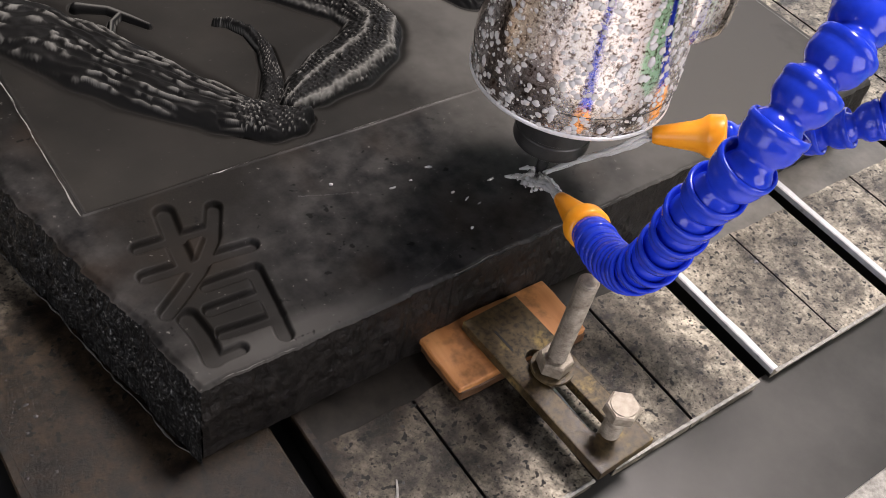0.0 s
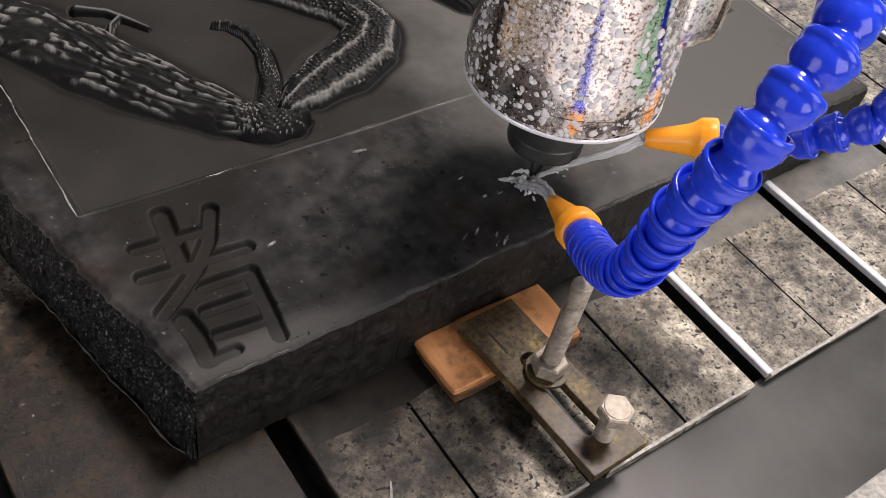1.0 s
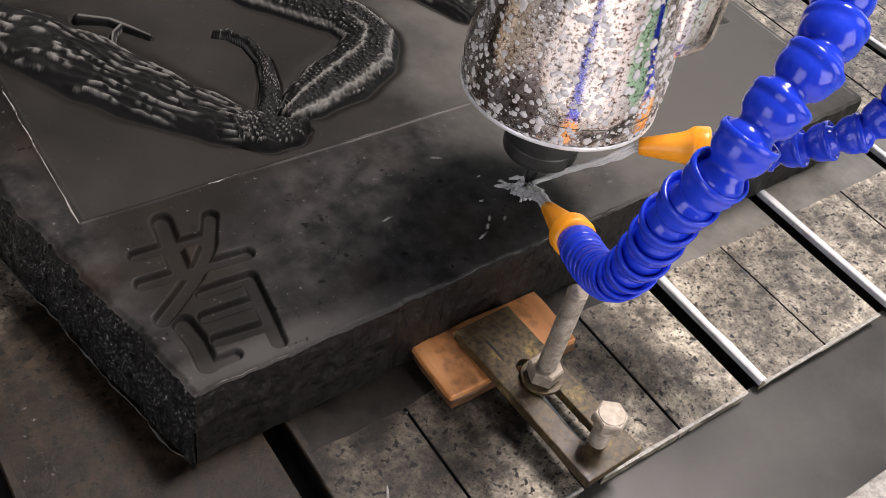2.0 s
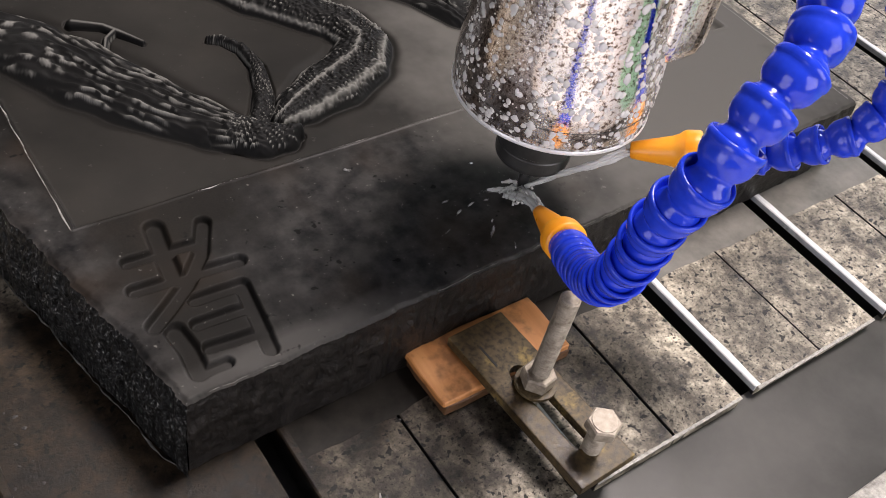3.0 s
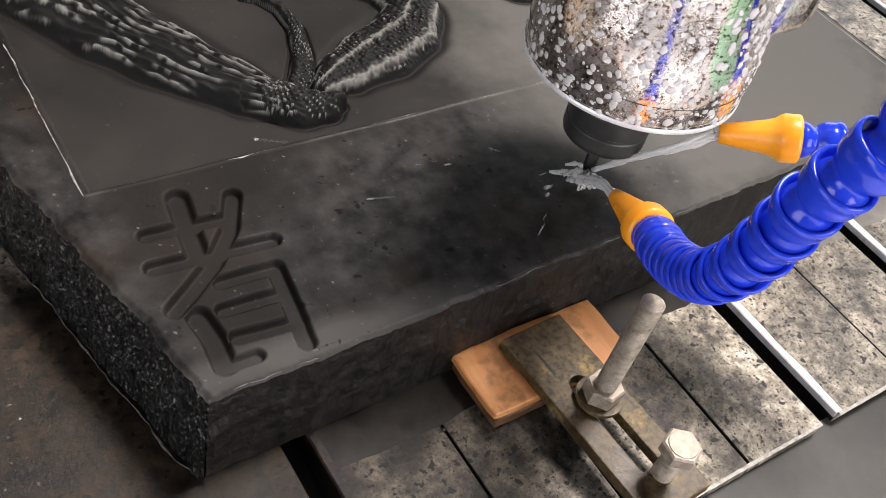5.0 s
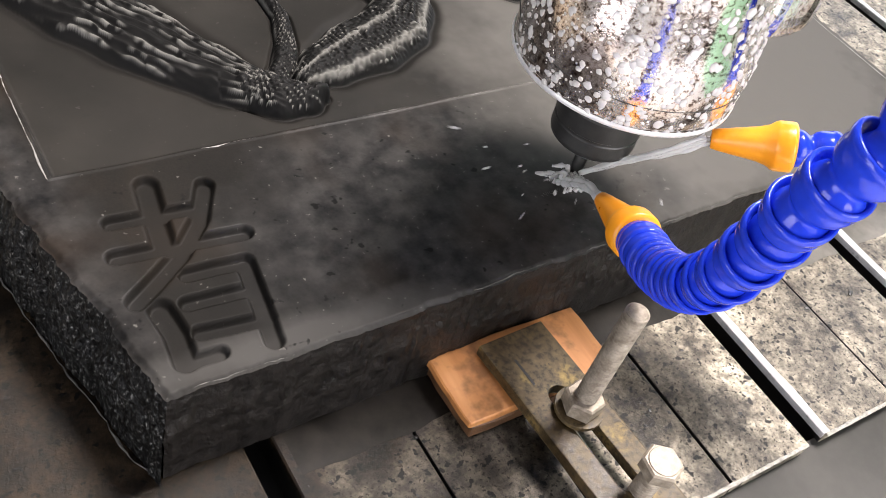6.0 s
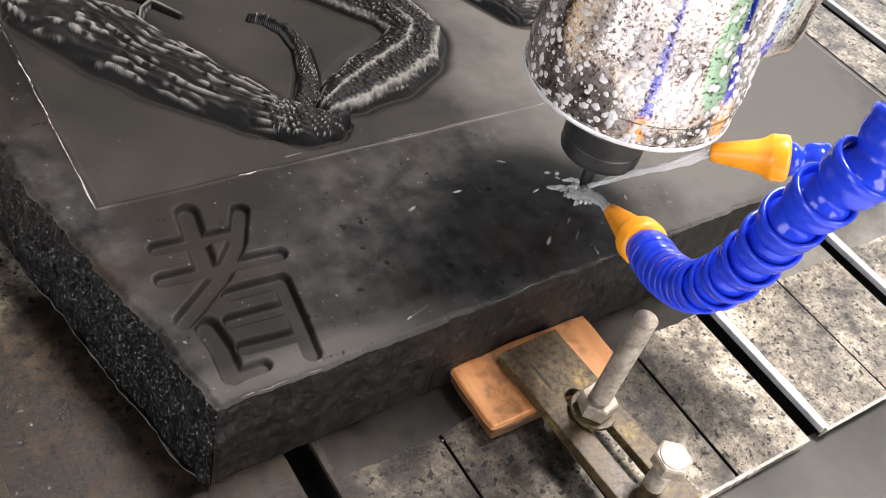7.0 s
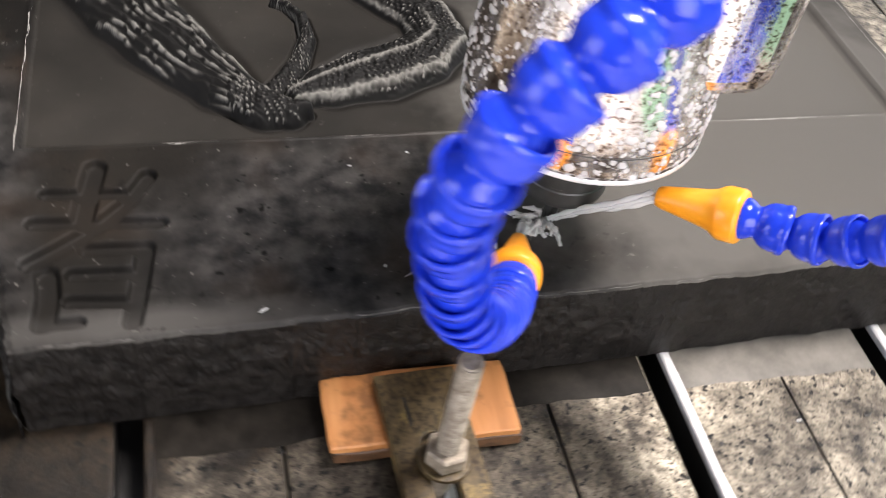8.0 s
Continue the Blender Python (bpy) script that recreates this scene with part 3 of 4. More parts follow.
def build_slab():
    xs = np.concatenate([np.arange(0, 0.355, 0.0007), np.linspace(0.355, 0.602, 120)])
    ys = np.concatenate([np.arange(0, 0.43, 0.0007), np.linspace(0.43, 0.80, 60)])
    X, Y = np.meshgrid(xs, ys, indexing="ij")
    cx = [0.0035 * noise.noise(Vector((0.3, y * 26, 0))) + 0.0022 * noise.noise(Vector((4, y * 95, 0))) + 0.0012 * noise.noise(Vector((8, y * 320, 0))) for y in ys]
    cy = [0.0018 * noise.noise(Vector((x * 22, 5, 0))) + 0.0012 * noise.noise(Vector((x * 90, 2, 0))) + 0.0007 * noise.noise(Vector((x * 330, 1, 0))) for x in xs]
    chipx = np.array(cx)[None, :] + 0 * X
    chipy = np.array(cy)[:, None] + 0 * X
    fade = 1 - ease(X / 0.05)
    fadey = 1 - ease(Y / 0.05)
    PX = X + (-0.2 * Y + chipx) * fade - 0.0
    PY = Y + (-0.004 + 0.028 * X + chipy) * fadey
    Z, relief, crest, groove_shade, field = slab_height(PX, PY)
    edge = np.minimum(X, Y * 1.4)
    Z -= 0.0022 * (1 - ease(edge / 0.0035)) + 0.0006 * (1 - ease(edge / 0.014)) * (0.5 + 0.5 * wave(X, Y, 30, 120, 16))
    nx, ny = X.shape
    verts = np.stack([PX, PY, Z], -1).reshape(-1, 3)
    idx = np.arange(nx * ny).reshape(nx, ny)
    quads = np.stack([idx[:-1, :-1], idx[1:, :-1], idx[1:, 1:], idx[:-1, 1:]], -1).reshape(-1, 4)
    me = bpy.data.meshes.new("carved_face")
    me.from_pydata(verts.tolist(), [], quads.tolist())
    me.polygons.foreach_set("use_smooth", [True] * len(me.polygons))
    me.materials.append(GRANITE)
    for name, values in (("relief", relief), ("crest", crest), ("groove_shade", groove_shade), ("field", field)):
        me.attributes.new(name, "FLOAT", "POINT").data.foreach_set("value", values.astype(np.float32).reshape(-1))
    slab = thing("stone_slab", Matrix(), "wet black granite slab with a carved dragon relief and character, lying on the slotted table", "stone slab")
    o = new("carved_face", me)
    o.parent = slab

    # pale worn arrises of the sunken field and of the slab's front edge
    def arris(name, line, width, lift, mat=None):
        bm = bmesh.new()
        prev = None
        for i, (x, y) in enumerate(line):
            a = line[min(i + 1, len(line) - 1)]
            b = line[max(i - 1, 0)]
            d = Vector((a[0] - b[0], a[1] - b[1], 0)).normalized()
            nrm = Vector((-d.y, d.x, 0))
            w = width * (0.55 + 0.6 * noise.noise(Vector((x * 60, y * 60, 2))) + 0.35 * noise.noise(Vector((x * 260, y * 260, 7))))
            w = max(w, 0.00012)
            z = [TOP + lift, TOP + lift]
            row = [bm.verts.new((x - nrm.x * w, y - nrm.y * w, z[0] - 0.0004)), bm.verts.new((x, y, max(z) + 0.0002)), bm.verts.new((x + nrm.x * w, y + nrm.y * w, z[1] - 0.0004))]
            if prev:
                for j in range(2):
                    bm.faces.new((prev[j], row[j], row[j + 1], prev[j + 1]))
            prev = row
        part(name, bm, mat or ARRIS, slab, "pale worn stone edge", smooth=True)

    arris("worn_edge", [(-0.0062 + 0.0005 * noise.noise(Vector((0, k * 0.1, 0))), 0.1405 + 0.0016 * k) for k in range(190)], 0.0010, 0.0003)
    arris("worn_edge", [(-0.0062 + 0.0016 * k, 0.1402 + 0.0005 * noise.noise(Vector((k * 0.1, 0, 4)))) for k in range(360)], 0.0009, 0.0003)
    arris("worn_edge", [(0.598 + 0.0008 * noise.noise(Vector((0, k * 0.1, 8))), 0.02 + 0.002 * k) for k in range(200)], 0.0012, 0.0)

    # rough sides
    def side_wall(name, line, outward, rough, mat, step, corner=False):
        line = line[::-1][::step][::-1] if name == "broken_side" else line[::step]
        rows = 26 if name == "broken_side" else 14
        V, F = [], []
        for i, p in enumerate(line):
            for r in range(rows + 1):
                t = r / rows
                z = p[2] * (1 - t)
                near = 1 - min(1, max(0, (math.hypot(p[0], p[1]) - 0.004) / 0.025)) if corner else 0
                ro = rough + (0.0042 - rough) * near
                ox, oy = outward[0] + (-0.6 - outward[0]) * near, outward[1] + (-0.8 - outward[1]) * near
                b = ro * (0.7 * noise.noise(Vector((p[0] * 28 + 3, p[1] * 28, z * 40))) + 0.5 * noise.noise(Vector((p[0] * 90, p[1] * 90 + 5, z * 110))) + 0.4 * noise.noise(Vector((p[0] * 330, p[1] * 330, z * 330))))
                k = math.sin(math.pi * min(1, t * 1.15 + 0.02)) if r else 0
                flare = t * (0.0055 if name == "broken_side" else 0.0015)
                V.append((p[0] + ox * (b * k + ro * 0.5 * k + flare), p[1] + oy * (b * k + ro * 0.5 * k + flare), z))
        for i in range(len(line) - 1):
            for r in range(rows):
                a = i * (rows + 1) + r
                F.append((a, a + 1, a + rows + 2, a + rows + 1))
        me = bpy.data.meshes.new(name)
        me.from_pydata(V, [], F)
        me.materials.append(mat)
        ob = new(name, me)
        ob.parent = slab
        return ob

    front = verts.reshape(nx, ny, 3)[::2, 0, :]
    arris("worn_edge", [(x, y + 0.0012) for x, y, z in front.tolist() if x < 0.4], 0.0006, -0.0016, WORN)

    # pale tide line where the slab's split side meets the wet table
    bm = bmesh.new()
    prev = None
    for i in range(240):
        y = -0.004 + 0.30 * i / 239
        x = -0.0066 - 0.20 * y + 0.0022 * noise.noise(Vector((y * 34, 2, 0))) + 0.0010 * noise.noise(Vector((y * 130, 5, 0)))
        if y < 0.012:
            x += 0.006 * ((0.012 - y) / 0.016) ** 2
        w = max(0.00015, 0.0004 + 0.0006 * noise.noise(Vector((y * 70, 0, 4))))
        row = [bm.verts.new((x - w, y, 0.0004)), bm.verts.new((x, y, 0.0012)), bm.verts.new((x + w, y, 0.0006))]
        if prev:
            for j in range(2):
                bm.faces.new((prev[j], row[j], row[j + 1], prev[j + 1]))
        prev = row
    part("tide_line", bm, WORN, slab, "pale dried slurry line at the slab's foot", smooth=True)

    grid = verts.reshape(nx, ny, 3)
    side_wall("broken_side", grid[0, :, :][::-1].tolist(), (-1, -0.15), 0.0055, ROUGH_GRANITE, 1, True)["label"] = "rough split granite side"
    side_wall("sawn_side", grid[:, 0, :].tolist(), (0, -1), 0.0020, GRANITE_SIDE, 3, True)["label"] = "dark sawn granite side"
    side_wall("end_side", grid[-1, :, :].tolist(), (1, 0), 0.002, GRANITE_SIDE, 6)
    side_wall("back_side", grid[:, -1, :][::-1].tolist(), (0, 1), 0.002, GRANITE_SIDE, 8)


ARRIS = make_plain("pale_worn_stone", (0.14, 0.135, 0.125), (0.36, 0.35, 0.33), 160, 0.6, 0, 0.3, 0.0005)
WORN = make_plain("scuffed_granite_edge", (0.012, 0.0115, 0.0105), (0.16, 0.155, 0.145), 140, 0.6, 0, 0.5, 0.0008, Specular_IOR_Level=0.2)
GRANITE_SIDE = make_plain("dark_sawn_granite", (0.0025, 0.0022, 0.002), (0.017, 0.0145, 0.0125), 130, 0.42, 0, 0.9, 0.0022, Specular_IOR_Level=0.25)
build_slab()


# ------------------------------------------------------------------ clamp
def build_clamp():
    w = thing("packing_board", pose(0.200, -0.021, 0.001, 0, 0, -0.5), "wet orange plywood packing board between slab and clamp", "board")
    for z0, z1, dx, wood in ((0.0, 0.0090, 0.0025, WOOD_EDGE), (0.0092, 0.0145, 0.0, WOOD)):
        bm = bmesh.new()
        box(bm, -0.0515 + dx, -0.025, z0, 0.051 + dx, 0.022, z1, 0.0008, 1)
        bmesh.ops.subdivide_edges(bm, edges=bm.edges[:], cuts=6, use_grid_fill=True)
        for v in bm.verts:
            v.co += Vector((noise.noise(v.co * 90), noise.noise(v.co * 90 + Vector((3, 1, 0))), 0.4 * noise.noise(v.co * 60))) * 0.0012
            v.co.z = max(v.co.z, z0)
        part("ply_layer", bm, wood, w, "dark soaked lower ply" if wood is WOOD_EDGE else "")

    c = thing("clamp_plate", pose(0.2015, -0.071, 0.0156, -0.6, 0, 2.4), "rusty wet steel clamp plate with a long slot", "clamp plate")
    bm = bmesh.new()
    L, W, T, s0, s1, sw = 0.0645, 0.0222, 0.0075, -0.038, 0.018, 0.0068
    outer = [(-W, -L), (W, -L), (W, L), (-W, L)]
    inner = []
    for k in range(9):
        a = math.pi + math.pi * k / 8
        inner.append((sw * math.cos(a), s0 + sw * math.sin(a)))
    for k in range(9):
        a = math.pi * k / 8
        inner.append((sw * math.cos(a), s1 + sw * math.sin(a)))
    for z in (0, T):
        vo = [bm.verts.new((x, y, z)) for x, y in outer]
        vi = [bm.verts.new((x, y, z)) for x, y in inner]
        eo = [bm.edges.new((vo[k], vo[(k + 1) % 4])) for k in range(4)]
        ei = [bm.edges.new((vi[k], vi[(k + 1) % 18])) for k in range(18)]
        bmesh.ops.triangle_fill(bm, edges=eo + ei, use_beauty=True)
        if z == 0:
            lo, li = vo, vi
    for a, b in ((lo, vo), (li, vi)):
        n = len(a)
        for k in range(n):
            bm.faces.new((a[k], a[(k + 1) % n], b[(k + 1) % n], b[k]))
    bmesh.ops.recalc_face_normals(bm, faces=bm.faces[:])
    sharp = [e for e in bm.edges if len(e.link_faces) == 2 and e.calc_face_angle(0) > 0.9]
    bmesh.ops.bevel(bm, geom=sharp, offset=0.0009, segments=2, affect="EDGES", profile=0.6)
    part("plate", bm, PLATE, c)
    # worn scratches
    bm = box(bmesh.new(), -0.010, 0.030, T - 0.0004, -0.0085, 0.048, T + 0.0003)
    part("weld_scar", bm, DARK, c, "dark gouge")


def hexagon(bm, r, z0, z1, dome=0.0):
    prof = [(r * 0.93, z0), (r, z0 + 0.0009), (r, z1 - 0.0012), (r * 0.9, z1)]
    lathe(bm, prof, 6)
    return bm


def thread(bm, r, z0, z1, pitch=0.0021, n=20):
    prof = []
    z = z0
    while z < z1 - 0.001:
        prof += [(r * 0.84, z), (r, z + pitch * 0.42), (r, z + pitch * 0.58)]
        z += pitch
    prof += [(r * 0.9, z1 - 0.0008), (r * 0.78, z1)]
    return lathe(bm, prof, n)


def build_bolts():
    s = thing("threaded_rod", pose(0.2025, -0.0640, -0.020, 1.0, 0.6, 10), "dull threaded rod with its nut, standing through the clamp plate", "threaded rod")
    part("rod", thread(bmesh.new(), 0.0062, 0, 0.128), ZINC, s, smooth=False)
    bm = bmesh.new()
    hexagon(bm, 0.0112, 0.0475, 0.0580)
    part("nut", bm, ZINC, s)
    bm = bmesh.new()
    lathe(bm, [(0.0066, 0.0445), (0.0135, 0.0445), (0.0138, 0.0455), (0.0135, 0.0470), (0.0066, 0.0472)], 28, cap=(False, False))
    part("washer", bm, PLATE, s)
    b = thing("hex_bolt", pose(0.2055, -0.1165, 0.0008, 1.5, -2, 22), "dull hexagon bolt screwed through the heel of the clamp plate", "bolt")
    part("shank", thread(bmesh.new(), 0.0062, 0, 0.046), ZINC, b)
    bm = bmesh.new()
    hexagon(bm, 0.0108, 0.0450, 0.0535)
    lathe(bm, [(0.0082, 0.0535), (0.0078, 0.0541)], 24, cap=(False, True))
    part("bolt_head", bm, ZINC, b)


build_clamp()
build_bolts()


def build_chips():
    """Black stone chips strewn on the table."""
    rng = random.Random(33)
    bm = bmesh.new()
    for i in range(420):
        if i % 3:
            x, y = rng.gauss(-0.12, 0.05), rng.uniform(-0.12, 0.22)
        else:
            x, y = rng.uniform(0.06, 0.6), rng.uniform(-0.126, -0.024)
        if any(abs(x - q) < SLOT / 2 + 0.002 for q in SLOT_X) or (x > -0.05 - 0.2 * y and y > -0.005) or (0.145 < x < 0.255 and y > -0.14):
            continue
        r = rng.uniform(0.0004, 0.0012) * (1.8 if rng.random() < 0.07 else 1)
        m = Matrix.Translation((x, y, r * 0.15)) @ Matrix.Rotation(rng.uniform(0, 6.3), 4, "Z") @ Matrix.Diagonal((r * rng.uniform(0.9, 2.0), r, r * 0.3, 1))
        q = bmesh.ops.create_icosphere(bm, subdivisions=1, radius=1, matrix=m)
        for v in q["verts"]:
            v.co += Vector((rng.uniform(-1, 1), rng.uniform(-1, 1), 0)) * r * 0.3
    tagged(part("stone_chip_litter", bm, DARK), "black wet stone chips strewn over the table", "stone chips", kind="stuff")


build_chips()


def build_splinter():
    bm = bmesh.new()
    path = smooth_path([Vector((0.088, -0.071, 0.0012)), Vector((0.081, -0.083, 0.0016)), Vector((0.073, -0.098, 0.0012)), Vector((0.066, -0.115, 0.0012))], 5)
    tube(bm, path, [0.0004 + 0.0016 * (i / len(path)) ** 0.7 for i in range(len(path))], 6, 0.3)
    for v in bm.verts:
        v.co.z = 0.0002 + max(0, v.co.z) * 0.45
    tagged(part("stone_splinter", bm, ARRIS), "pale thin stone splinter lying on the table", "splinter")


build_splinter()

# ------------------------------------------------------------------ cutting head
AX, AY = 0.2710, 0.0470


def build_spindle():
    s = thing("spindle", pose(AX, AY, 0), "polished steel milling spindle covered in water splashes, cutting the slab", "spindle")
    body = [(0.020, 0.1500), (0.0573, 0.1495), (0.0609, 0.1503), (0.0617, 0.1520), (0.0622, 0.1600), (0.0627, 0.1720), (0.0622, 0.1810), (0.0611, 0.1900), (0.0596, 0.1990), (0.0575, 0.2120), (0.0556, 0.2270), (0.0545, 0.2420), (0.0540, 0.2580), (0.0538, 0.2800), (0.0538, 0.3600), (0.047, 0.366), (0.01, 0.37)]
    bm = bmesh.new()
    lathe(bm, body, 72)
    part("housing", bm, CHROME, s, smooth=True)
    bm = bmesh.new()
    lathe(bm, [(0.0617, 0.1497), (0.0627, 0.1504), (0.0628, 0.1522), (0.0622, 0.1530)], 72, cap=(False, False))
    part("rim", bm, EDGE, s, "bright rim", smooth=True)
    bm = bmesh.new()
    lathe(bm, [(0.0622, 0.1657), (0.0628, 0.1662), (0.0623, 0.1667)], 72, cap=(False, False))
    part("seam", bm, BLACK_STEEL, s, "thin dark seam", smooth=True)
    # collet nut
    bm = bmesh.new()
    lathe(bm, [(0.012, 0.0962), (0.0225, 0.0966), (0.0246, 0.0985), (0.0252, 0.1010), (0.0252, 0.1085), (0.0246, 0.1093), (0.0246, 0.1108), (0.0255, 0.1116), (0.0255, 0.1230), (0.0235, 0.1260), (0.0235, 0.1500)], 96)
    part("collet_nut", bm, BLACK_STEEL, s, "blackened steel collet nut")
    bm = bmesh.new()
    lathe(bm, [(0.0008, 0.0610), (0.0030, 0.0660), (0.0040, 0.0740), (0.0040, 0.0980)], 20)
    part("cutting_bit", bm, BLACK_STEEL, s, "dark wet cutting bit", smooth=True)
    # clamp block beside the housing
    bm = bmesh.new()
    box(bm, 0.022, -0.052, 0.187, 0.072, 0.050, 0.36, 0.019, 6)
    part("clamp_block", bm, CHROME, s, "polished clamp block")
    # splashes
    rng = random.Random(11)
    bm = bmesh.new()
    for i in range(1700):
        a = rng.uniform(math.pi * 0.85, math.pi * 2.2)
        z = 0.1515 + 0.10 * rng.random() ** 1.15
        r0 = float(np.interp(z, (0.152, 0.172, 0.181, 0.19, 0.199, 0.212, 0.227, 0.242, 0.258), (0.0617, 0.0627, 0.0622, 0.0611, 0.0596, 0.0575, 0.0556, 0.0545, 0.054)))
        size = rng.choice((0.0004, 0.0005, 0.0006, 0.0008, 0.001, 0.0013, 0.0017, 0.0022)) * rng.uniform(0.7, 1.25)
        m = Matrix.Rotation(a, 4, "Z") @ Matrix.Translation((r0, 0, z)) @ Matrix.Rotation(rng.uniform(0, 6.3), 4, "X") @ Matrix.Diagonal((0.38, rng.uniform(0.8, 1.3), rng.uniform(0.7, 1.1), 1))
        r = bmesh.ops.create_icosphere(bm, subdivisions=2 if size > 0.0012 else 1, radius=size, matrix=m)
        for v in r["verts"]:
            v.co += Vector((0, noise.noise(v.co * 700), noise.noise(v.co * 700 + Vector((5, 0, 0))))) * size * 0.35
    o = part("splash_film", bm, SPLAT, s, "milky water splashes", smooth=True)
    o["kind"] = "stuff"
    return s


def hose_segment():
    bm = bmesh.new()
    prof = [(0.0060, 0.0046), (0.0090, 0.0040), (0.0101, 0.0014), (0.0107, -0.0004), (0.0114, -0.0009), (0.0121, -0.0003), (0.0123, 0.0012), (0.0121, 0.0026), (0.0116, 0.0032), (0.0117, 0.0052), (0.0112, 0.0084), (0.0100, 0.0110), (0.0084, 0.0126), (0.0078, 0.0138), (0.0079, 0.0150), (0.0090, 0.0165), (0.0099, 0.0185), (0.0102, 0.0205), (0.0098, 0.0225), (0.0085, 0.0240)]
    lathe(bm, prof, 28, cap=(True, True))
    me = bpy.data.meshes.new("hose_link")
    for f in bm.faces:
        f.smooth = True
    bm.to_mesh(me)
    bm.free()
    me.materials.append(BLUE)
    return me


LINK = hose_segment()


def nozzle_mesh(length, back, tip):
    bm = bmesh.new()
    prof = [(back * 0.80, -0.001), (back * 0.96, 0.0), (back, 0.0012), (back, 0.0085), (back * 0.95, 0.0105), (back * 0.80, 0.0135), (back * 0.70, 0.018), (tip * 1.15, length - 0.004), (tip, length - 0.0006), (tip * 0.9, length), (tip * 0.6, length), (tip * 0.55, length - 0.006)]
    return lathe(bm, prof, 32, cap=(True, True))


def build_hose(name, path, tip, label, first, nozzle):
    """path starts at the nozzle's wide end and runs to the far end."""
    base = Vector(path[0])
    h = thing(name, Matrix.Translation(base), label, "coolant hose", "coolant hoses")
    pts = smooth_path(path, 10)
    way = Vector(tip) - base
    m = along((0, 0, 0), way)
    bm = nozzle_mesh(way.length, *nozzle)
    bm.transform(m)
    part("nozzle", bm, ORANGE, h, "orange plastic nozzle", smooth=True)
    # links at even steps of the curve
    dist = [0.0]
    for a, b in zip(pts, pts[1:]):
        dist.append(dist[-1] + (b - a).length)

    def at(s):
        for i in range(len(pts) - 1):
            if dist[i + 1] >= s:
                return pts[i].lerp(pts[i + 1], (s - dist[i]) / max(1e-9, dist[i + 1] - dist[i]))
        return pts[-1]

    s = first
    while s + 0.012 < dist[-1]:
        k = step_at(name, s)
        a, b = at(s), at(min(dist[-1], s + k))
        ob = new("hose_link", LINK)
        ob.parent = h
        lean = Matrix.Rotation(0.05 * math.sin(41 * s * 37), 4, "X") @ Matrix.Rotation(0.05 * math.cos(29 * s * 53), 4, "Y")
        ob.matrix_local = along(b - base, a - b) @ lean
        s += k
    return h


def step_at(name, s):
    return 0.0095 if name == "coolant_hose" and s < 0.0855 else 0.0172


HOSE_A = [(0.2119, -0.0492, 0.1286), (0.1988, -0.0740, 0.1388), (0.1792, -0.1006, 0.1647), (0.1600, -0.1214, 0.2015), (0.1515, -0.1313, 0.2327), (0.1461, -0.1372, 0.2549), (0.1455, -0.1428, 0.2719), (0.1476, -0.1481, 0.2880), (0.1554, -0.1479, 0.3019), (0.1671, -0.1466, 0.3144), (0.1811, -0.1444, 0.3265), (0.1975, -0.1346, 0.3355), (0.225, -0.11, 0.35), (0.262, -0.075, 0.352), (0.29, -0.03, 0.345)]
HOSE_B = [(0.3262, -0.0366, 0.1455), (0.3372, -0.0441, 0.1470), (0.3479, -0.0556, 0.1494), (0.3560, -0.0668, 0.1575), (0.3630, -0.0775, 0.1680), (0.3710, -0.0880, 0.1790), (0.3800, -0.0960, 0.1900), (0.392, -0.098, 0.215), (0.395, -0.085, 0.25), (0.375, -0.05, 0.29), (0.345, -0.02, 0.30)]
TIP_A, TIP_B = (0.2291, -0.0089, 0.1108), (0.2981, -0.0071, 0.1336)
CUT = Vector((0.2665, 0.0450, 0.0655))


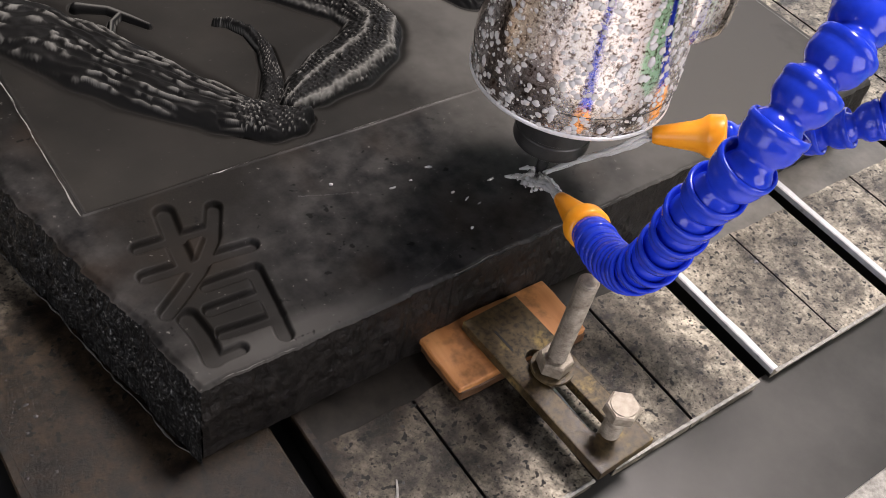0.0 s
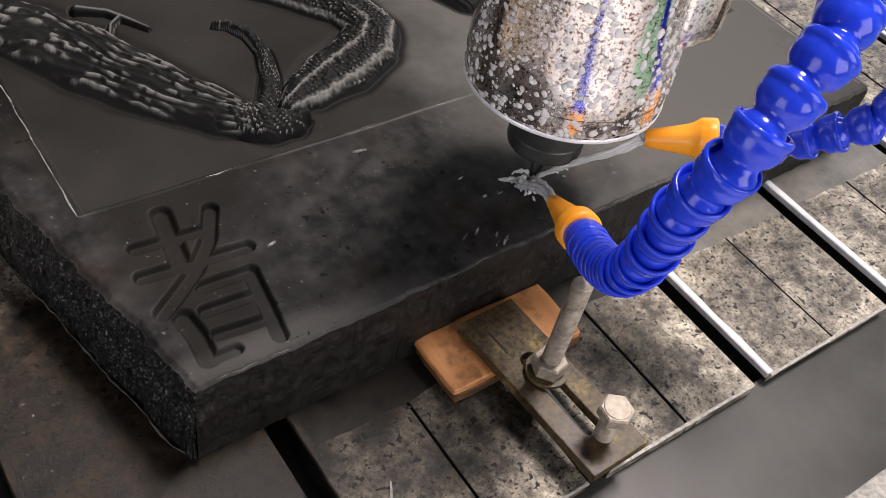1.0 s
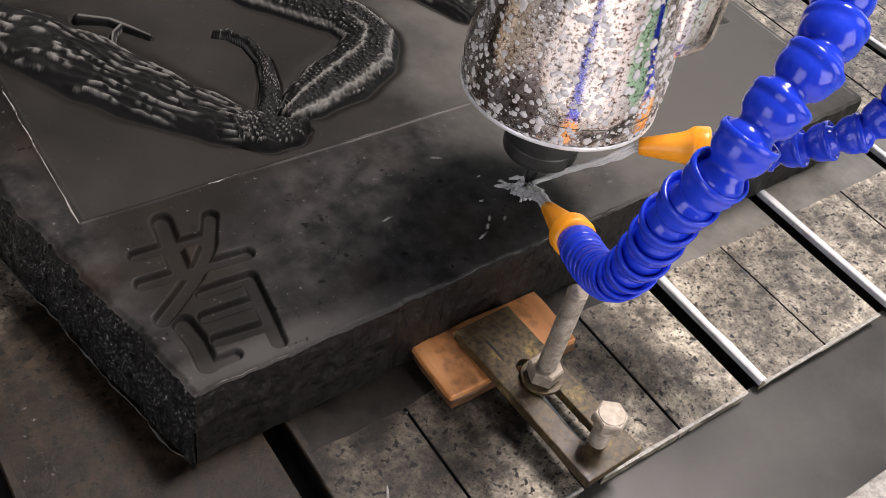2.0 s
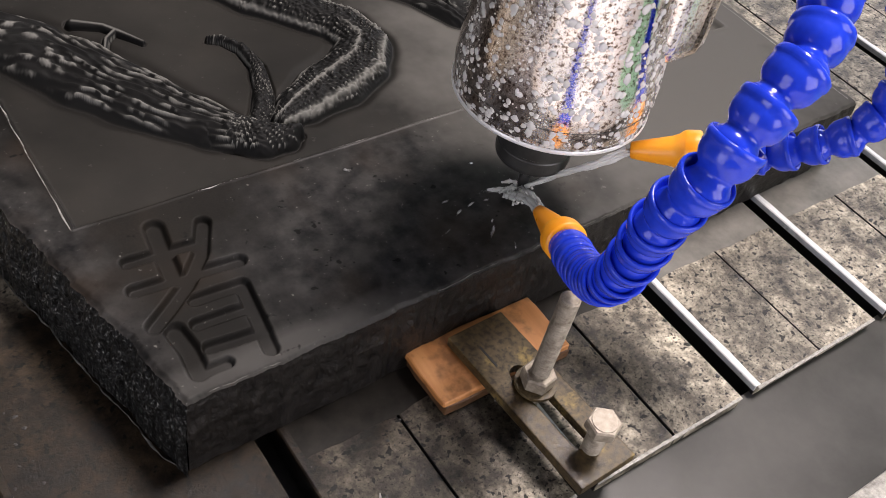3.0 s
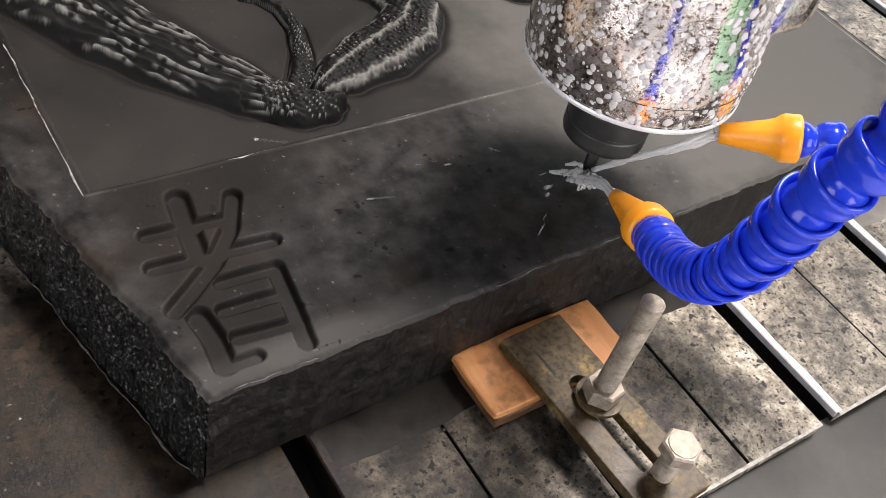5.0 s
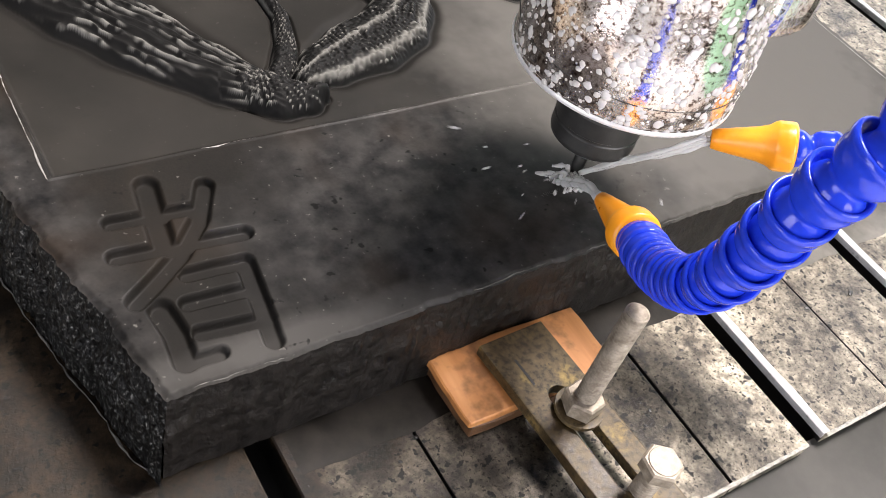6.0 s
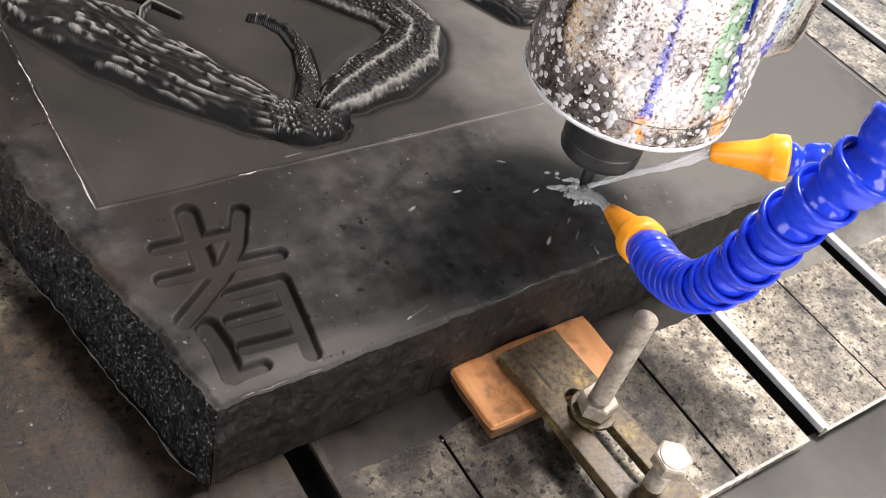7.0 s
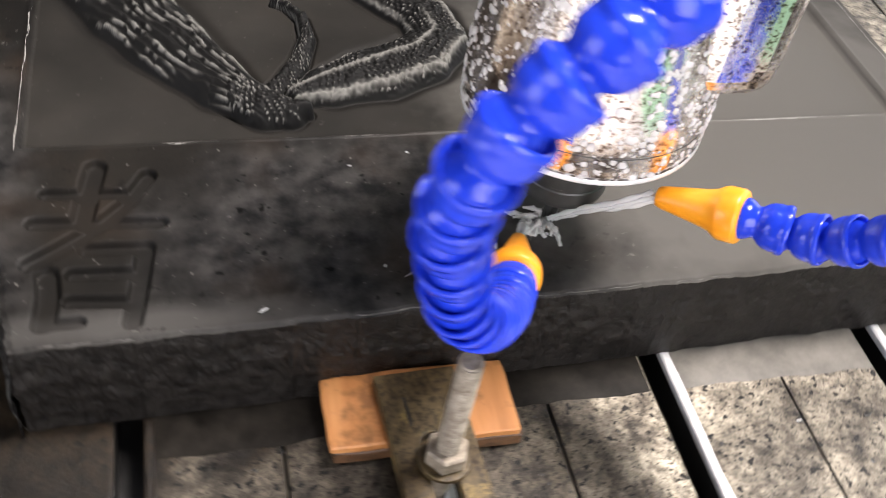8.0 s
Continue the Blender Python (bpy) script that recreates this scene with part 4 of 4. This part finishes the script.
def build_jets():
    """The two coolant jets and the froth at the bit."""
    j = thing("coolant_jet", pose(*CUT), "clear coolant jets striking the cutting bit in white froth", "water jet")
    for k, (dx, dz) in enumerate(((0, 0), (0.0026, 0.0004), (-0.0022, 0.0010))):
        a = Vector(TIP_B) + Vector((dx, -dx, dz * 0.6))
        b = CUT + Vector((0.004 + dx, -0.004, 0.007 + dz))
        m1 = a.lerp(b, 0.35) + Vector((-0.004, -0.006, 0.0055))
        m2 = a.lerp(b, 0.7) + Vector((-0.003, -0.004, 0.0055))
        path = [p - CUT for p in smooth_path([a, m1, m2, b], 8)]
        part("stream", tube(bmesh.new(), path, [0.0014 + 0.0003 * math.sin(i * 1.3 + k) for i in range(len(path))], 8, 0.15), WATER, j, smooth=True)
    a, b = Vector(TIP_A), CUT + Vector((-0.010, 0.0, 0.0035))
    for k in range(3):
        o = Vector((0.0015 * (k - 1), 0.001 * (k - 1), 0.0012 * (k % 2)))
        path = [p - CUT for p in smooth_path([a + o, a.lerp(b, 0.45) + o + Vector((0, 0, 0.004)), a.lerp(b, 0.8) + o, b + o * 2], 6)]
        part("stream", tube(bmesh.new(), path, [0.0019 + 0.0005 * math.sin(i * 1.7 + k) for i in range(len(path))], 8, 0.2), WATER, j, smooth=True)
    rng = random.Random(5)
    for k in range(18):
        bm = bmesh.new()
        a = rng.uniform(2.2, 5.0)
        reach = rng.uniform(0.006, 0.026)
        end = Vector((math.cos(a) * reach, math.sin(a) * reach, rng.uniform(-0.0005, 0.010)))
        mid = end * 0.5 + Vector((rng.uniform(-1, 1), rng.uniform(-1, 1), rng.uniform(0.6, 1.6))) * 0.003
        path = smooth_path([Vector((-0.003, 0.0, 0.002)), mid, end], 7)
        n = len(path)
        tube(bm, path, [0.0004 + 0.0012 * math.sin(math.pi * (0.15 + 0.8 * i / n)) * (0.5 + 0.9 * rng.random()) for i in range(n)], 8, 0.35)
        part("froth", bm, FOAM, j, "white frothing water", smooth=True)
    return j


def build_drops():
    """Loose drops flung over the slab from the bit, each a small stretched bead of water."""
    rng = random.Random(9)
    out = []
    for k in range(16):
        bm = bmesh.new()
        r = rng.uniform(0.0006, 0.0013)
        bmesh.ops.create_icosphere(bm, subdivisions=2, radius=r, matrix=Matrix.Diagonal((rng.uniform(1.2, 3.2), rng.uniform(0.7, 1), rng.uniform(0.6, 1), 1)))
        for v in bm.verts:
            v.co += Vector((noise.noise(v.co * 900), noise.noise(v.co * 900 + Vector((3, 0, 0))), 0)) * r * 0.4
        ob = part("water_drop", bm, FOAM, smooth=True)
        tagged(ob, "small white drop of water flung off the cutting bit", "water drop", "flung drops")
        out.append(ob)
    return out


SPINDLE = build_spindle()
HA = build_hose("coolant_hose", HOSE_A, TIP_A, "jointed blue plastic coolant hose with an orange nozzle, bent sharply", 0.003, (0.0128, 0.0042))
HB = build_hose("coolant_hose_short", HOSE_B, TIP_B, "jointed blue plastic coolant hose with an orange nozzle beside spindle", 0.004, (0.0134, 0.0052))
HB.name = "coolant_hose.001"
JET = build_jets()
DROPS = build_drops()

# ------------------------------------------------------------------ what moves
SWAY = [(0.0, 0.0, 0.0), (0.5, -1.7, 0.4), (1.0, -1.1, 0.9), (1.5, 0.9, 1.8), (2.0, -0.6, 2.8), (2.5, 1.8, 3.8), (3.0, 0.0, 4.7), (3.5, 4.9, 5.3), (4.0, 0.8, 5.8), (4.5, 6.4, 8.3), (5.0, 3.0, 8.6), (5.5, 6.5, 9.0), (6.0, 2.8, 9.3), (6.5, 7.8, 10.5), (7.0, 5.4, 11.5), (7.5, 13.0, 10.4), (8.0, 15.2, 11.1)]


def sway_at(t):
    for (a, xa, ya), (b, xb, yb) in zip(SWAY, SWAY[1:]):
        if a <= t <= b:
            k = (t - a) / (b - a)
            return Vector((xa + (xb - xa) * k, ya + (yb - ya) * k, 0)) / 1000
    return Vector((SWAY[-1][1], SWAY[-1][2], 0)) / 1000


def motions():
    for ob in (SPINDLE, HA, HB, JET):
        home = ob.matrix_world.copy()
        walk(ob, [(t, Matrix.Translation((dx / 1000, dy / 1000, 0)) @ home) for t, dx, dy in SWAY])
    rng = random.Random(21)
    for k, ob in enumerate(DROPS):
        # every drop flies low arcs from the bit, again and again
        rows, t = [], -rng.uniform(0, 0.5)
        while t < 8.0:
            last = rng.uniform(0.35, 0.6)
            a = rng.uniform(2.5, 4.9)
            reach = rng.uniform(0.05, 0.20)
            start = CUT + sway_at(max(0, t)) + Vector((math.cos(a), math.sin(a), 0)) * 0.010 + Vector((0, 0, 0.002))
            end = start + Vector((math.cos(a) * reach, math.sin(a) * reach, -0.0015))
            end.y = max(end.y, 0.008)
            for i in range(6):
                f = i / 5
                tt = t + last * f * 0.9
                if 0 <= tt <= 8.0:
                    p = start.lerp(end, f) + Vector((0, 0, 0.03 * f * (1 - f) * 4 * rng.uniform(0.6, 1)))
                    rows.append((tt, pose(p.x, p.y, max(p.z, TOP + 0.001), 0, 0, math.degrees(a) % 180)))
            t += last
        rows = [(0.0, rows[0][1])] + [r for r in rows if 0.03 < r[0] < 7.97] + [(8.0, rows[-1][1])]
        walk(ob, rows)


motions()
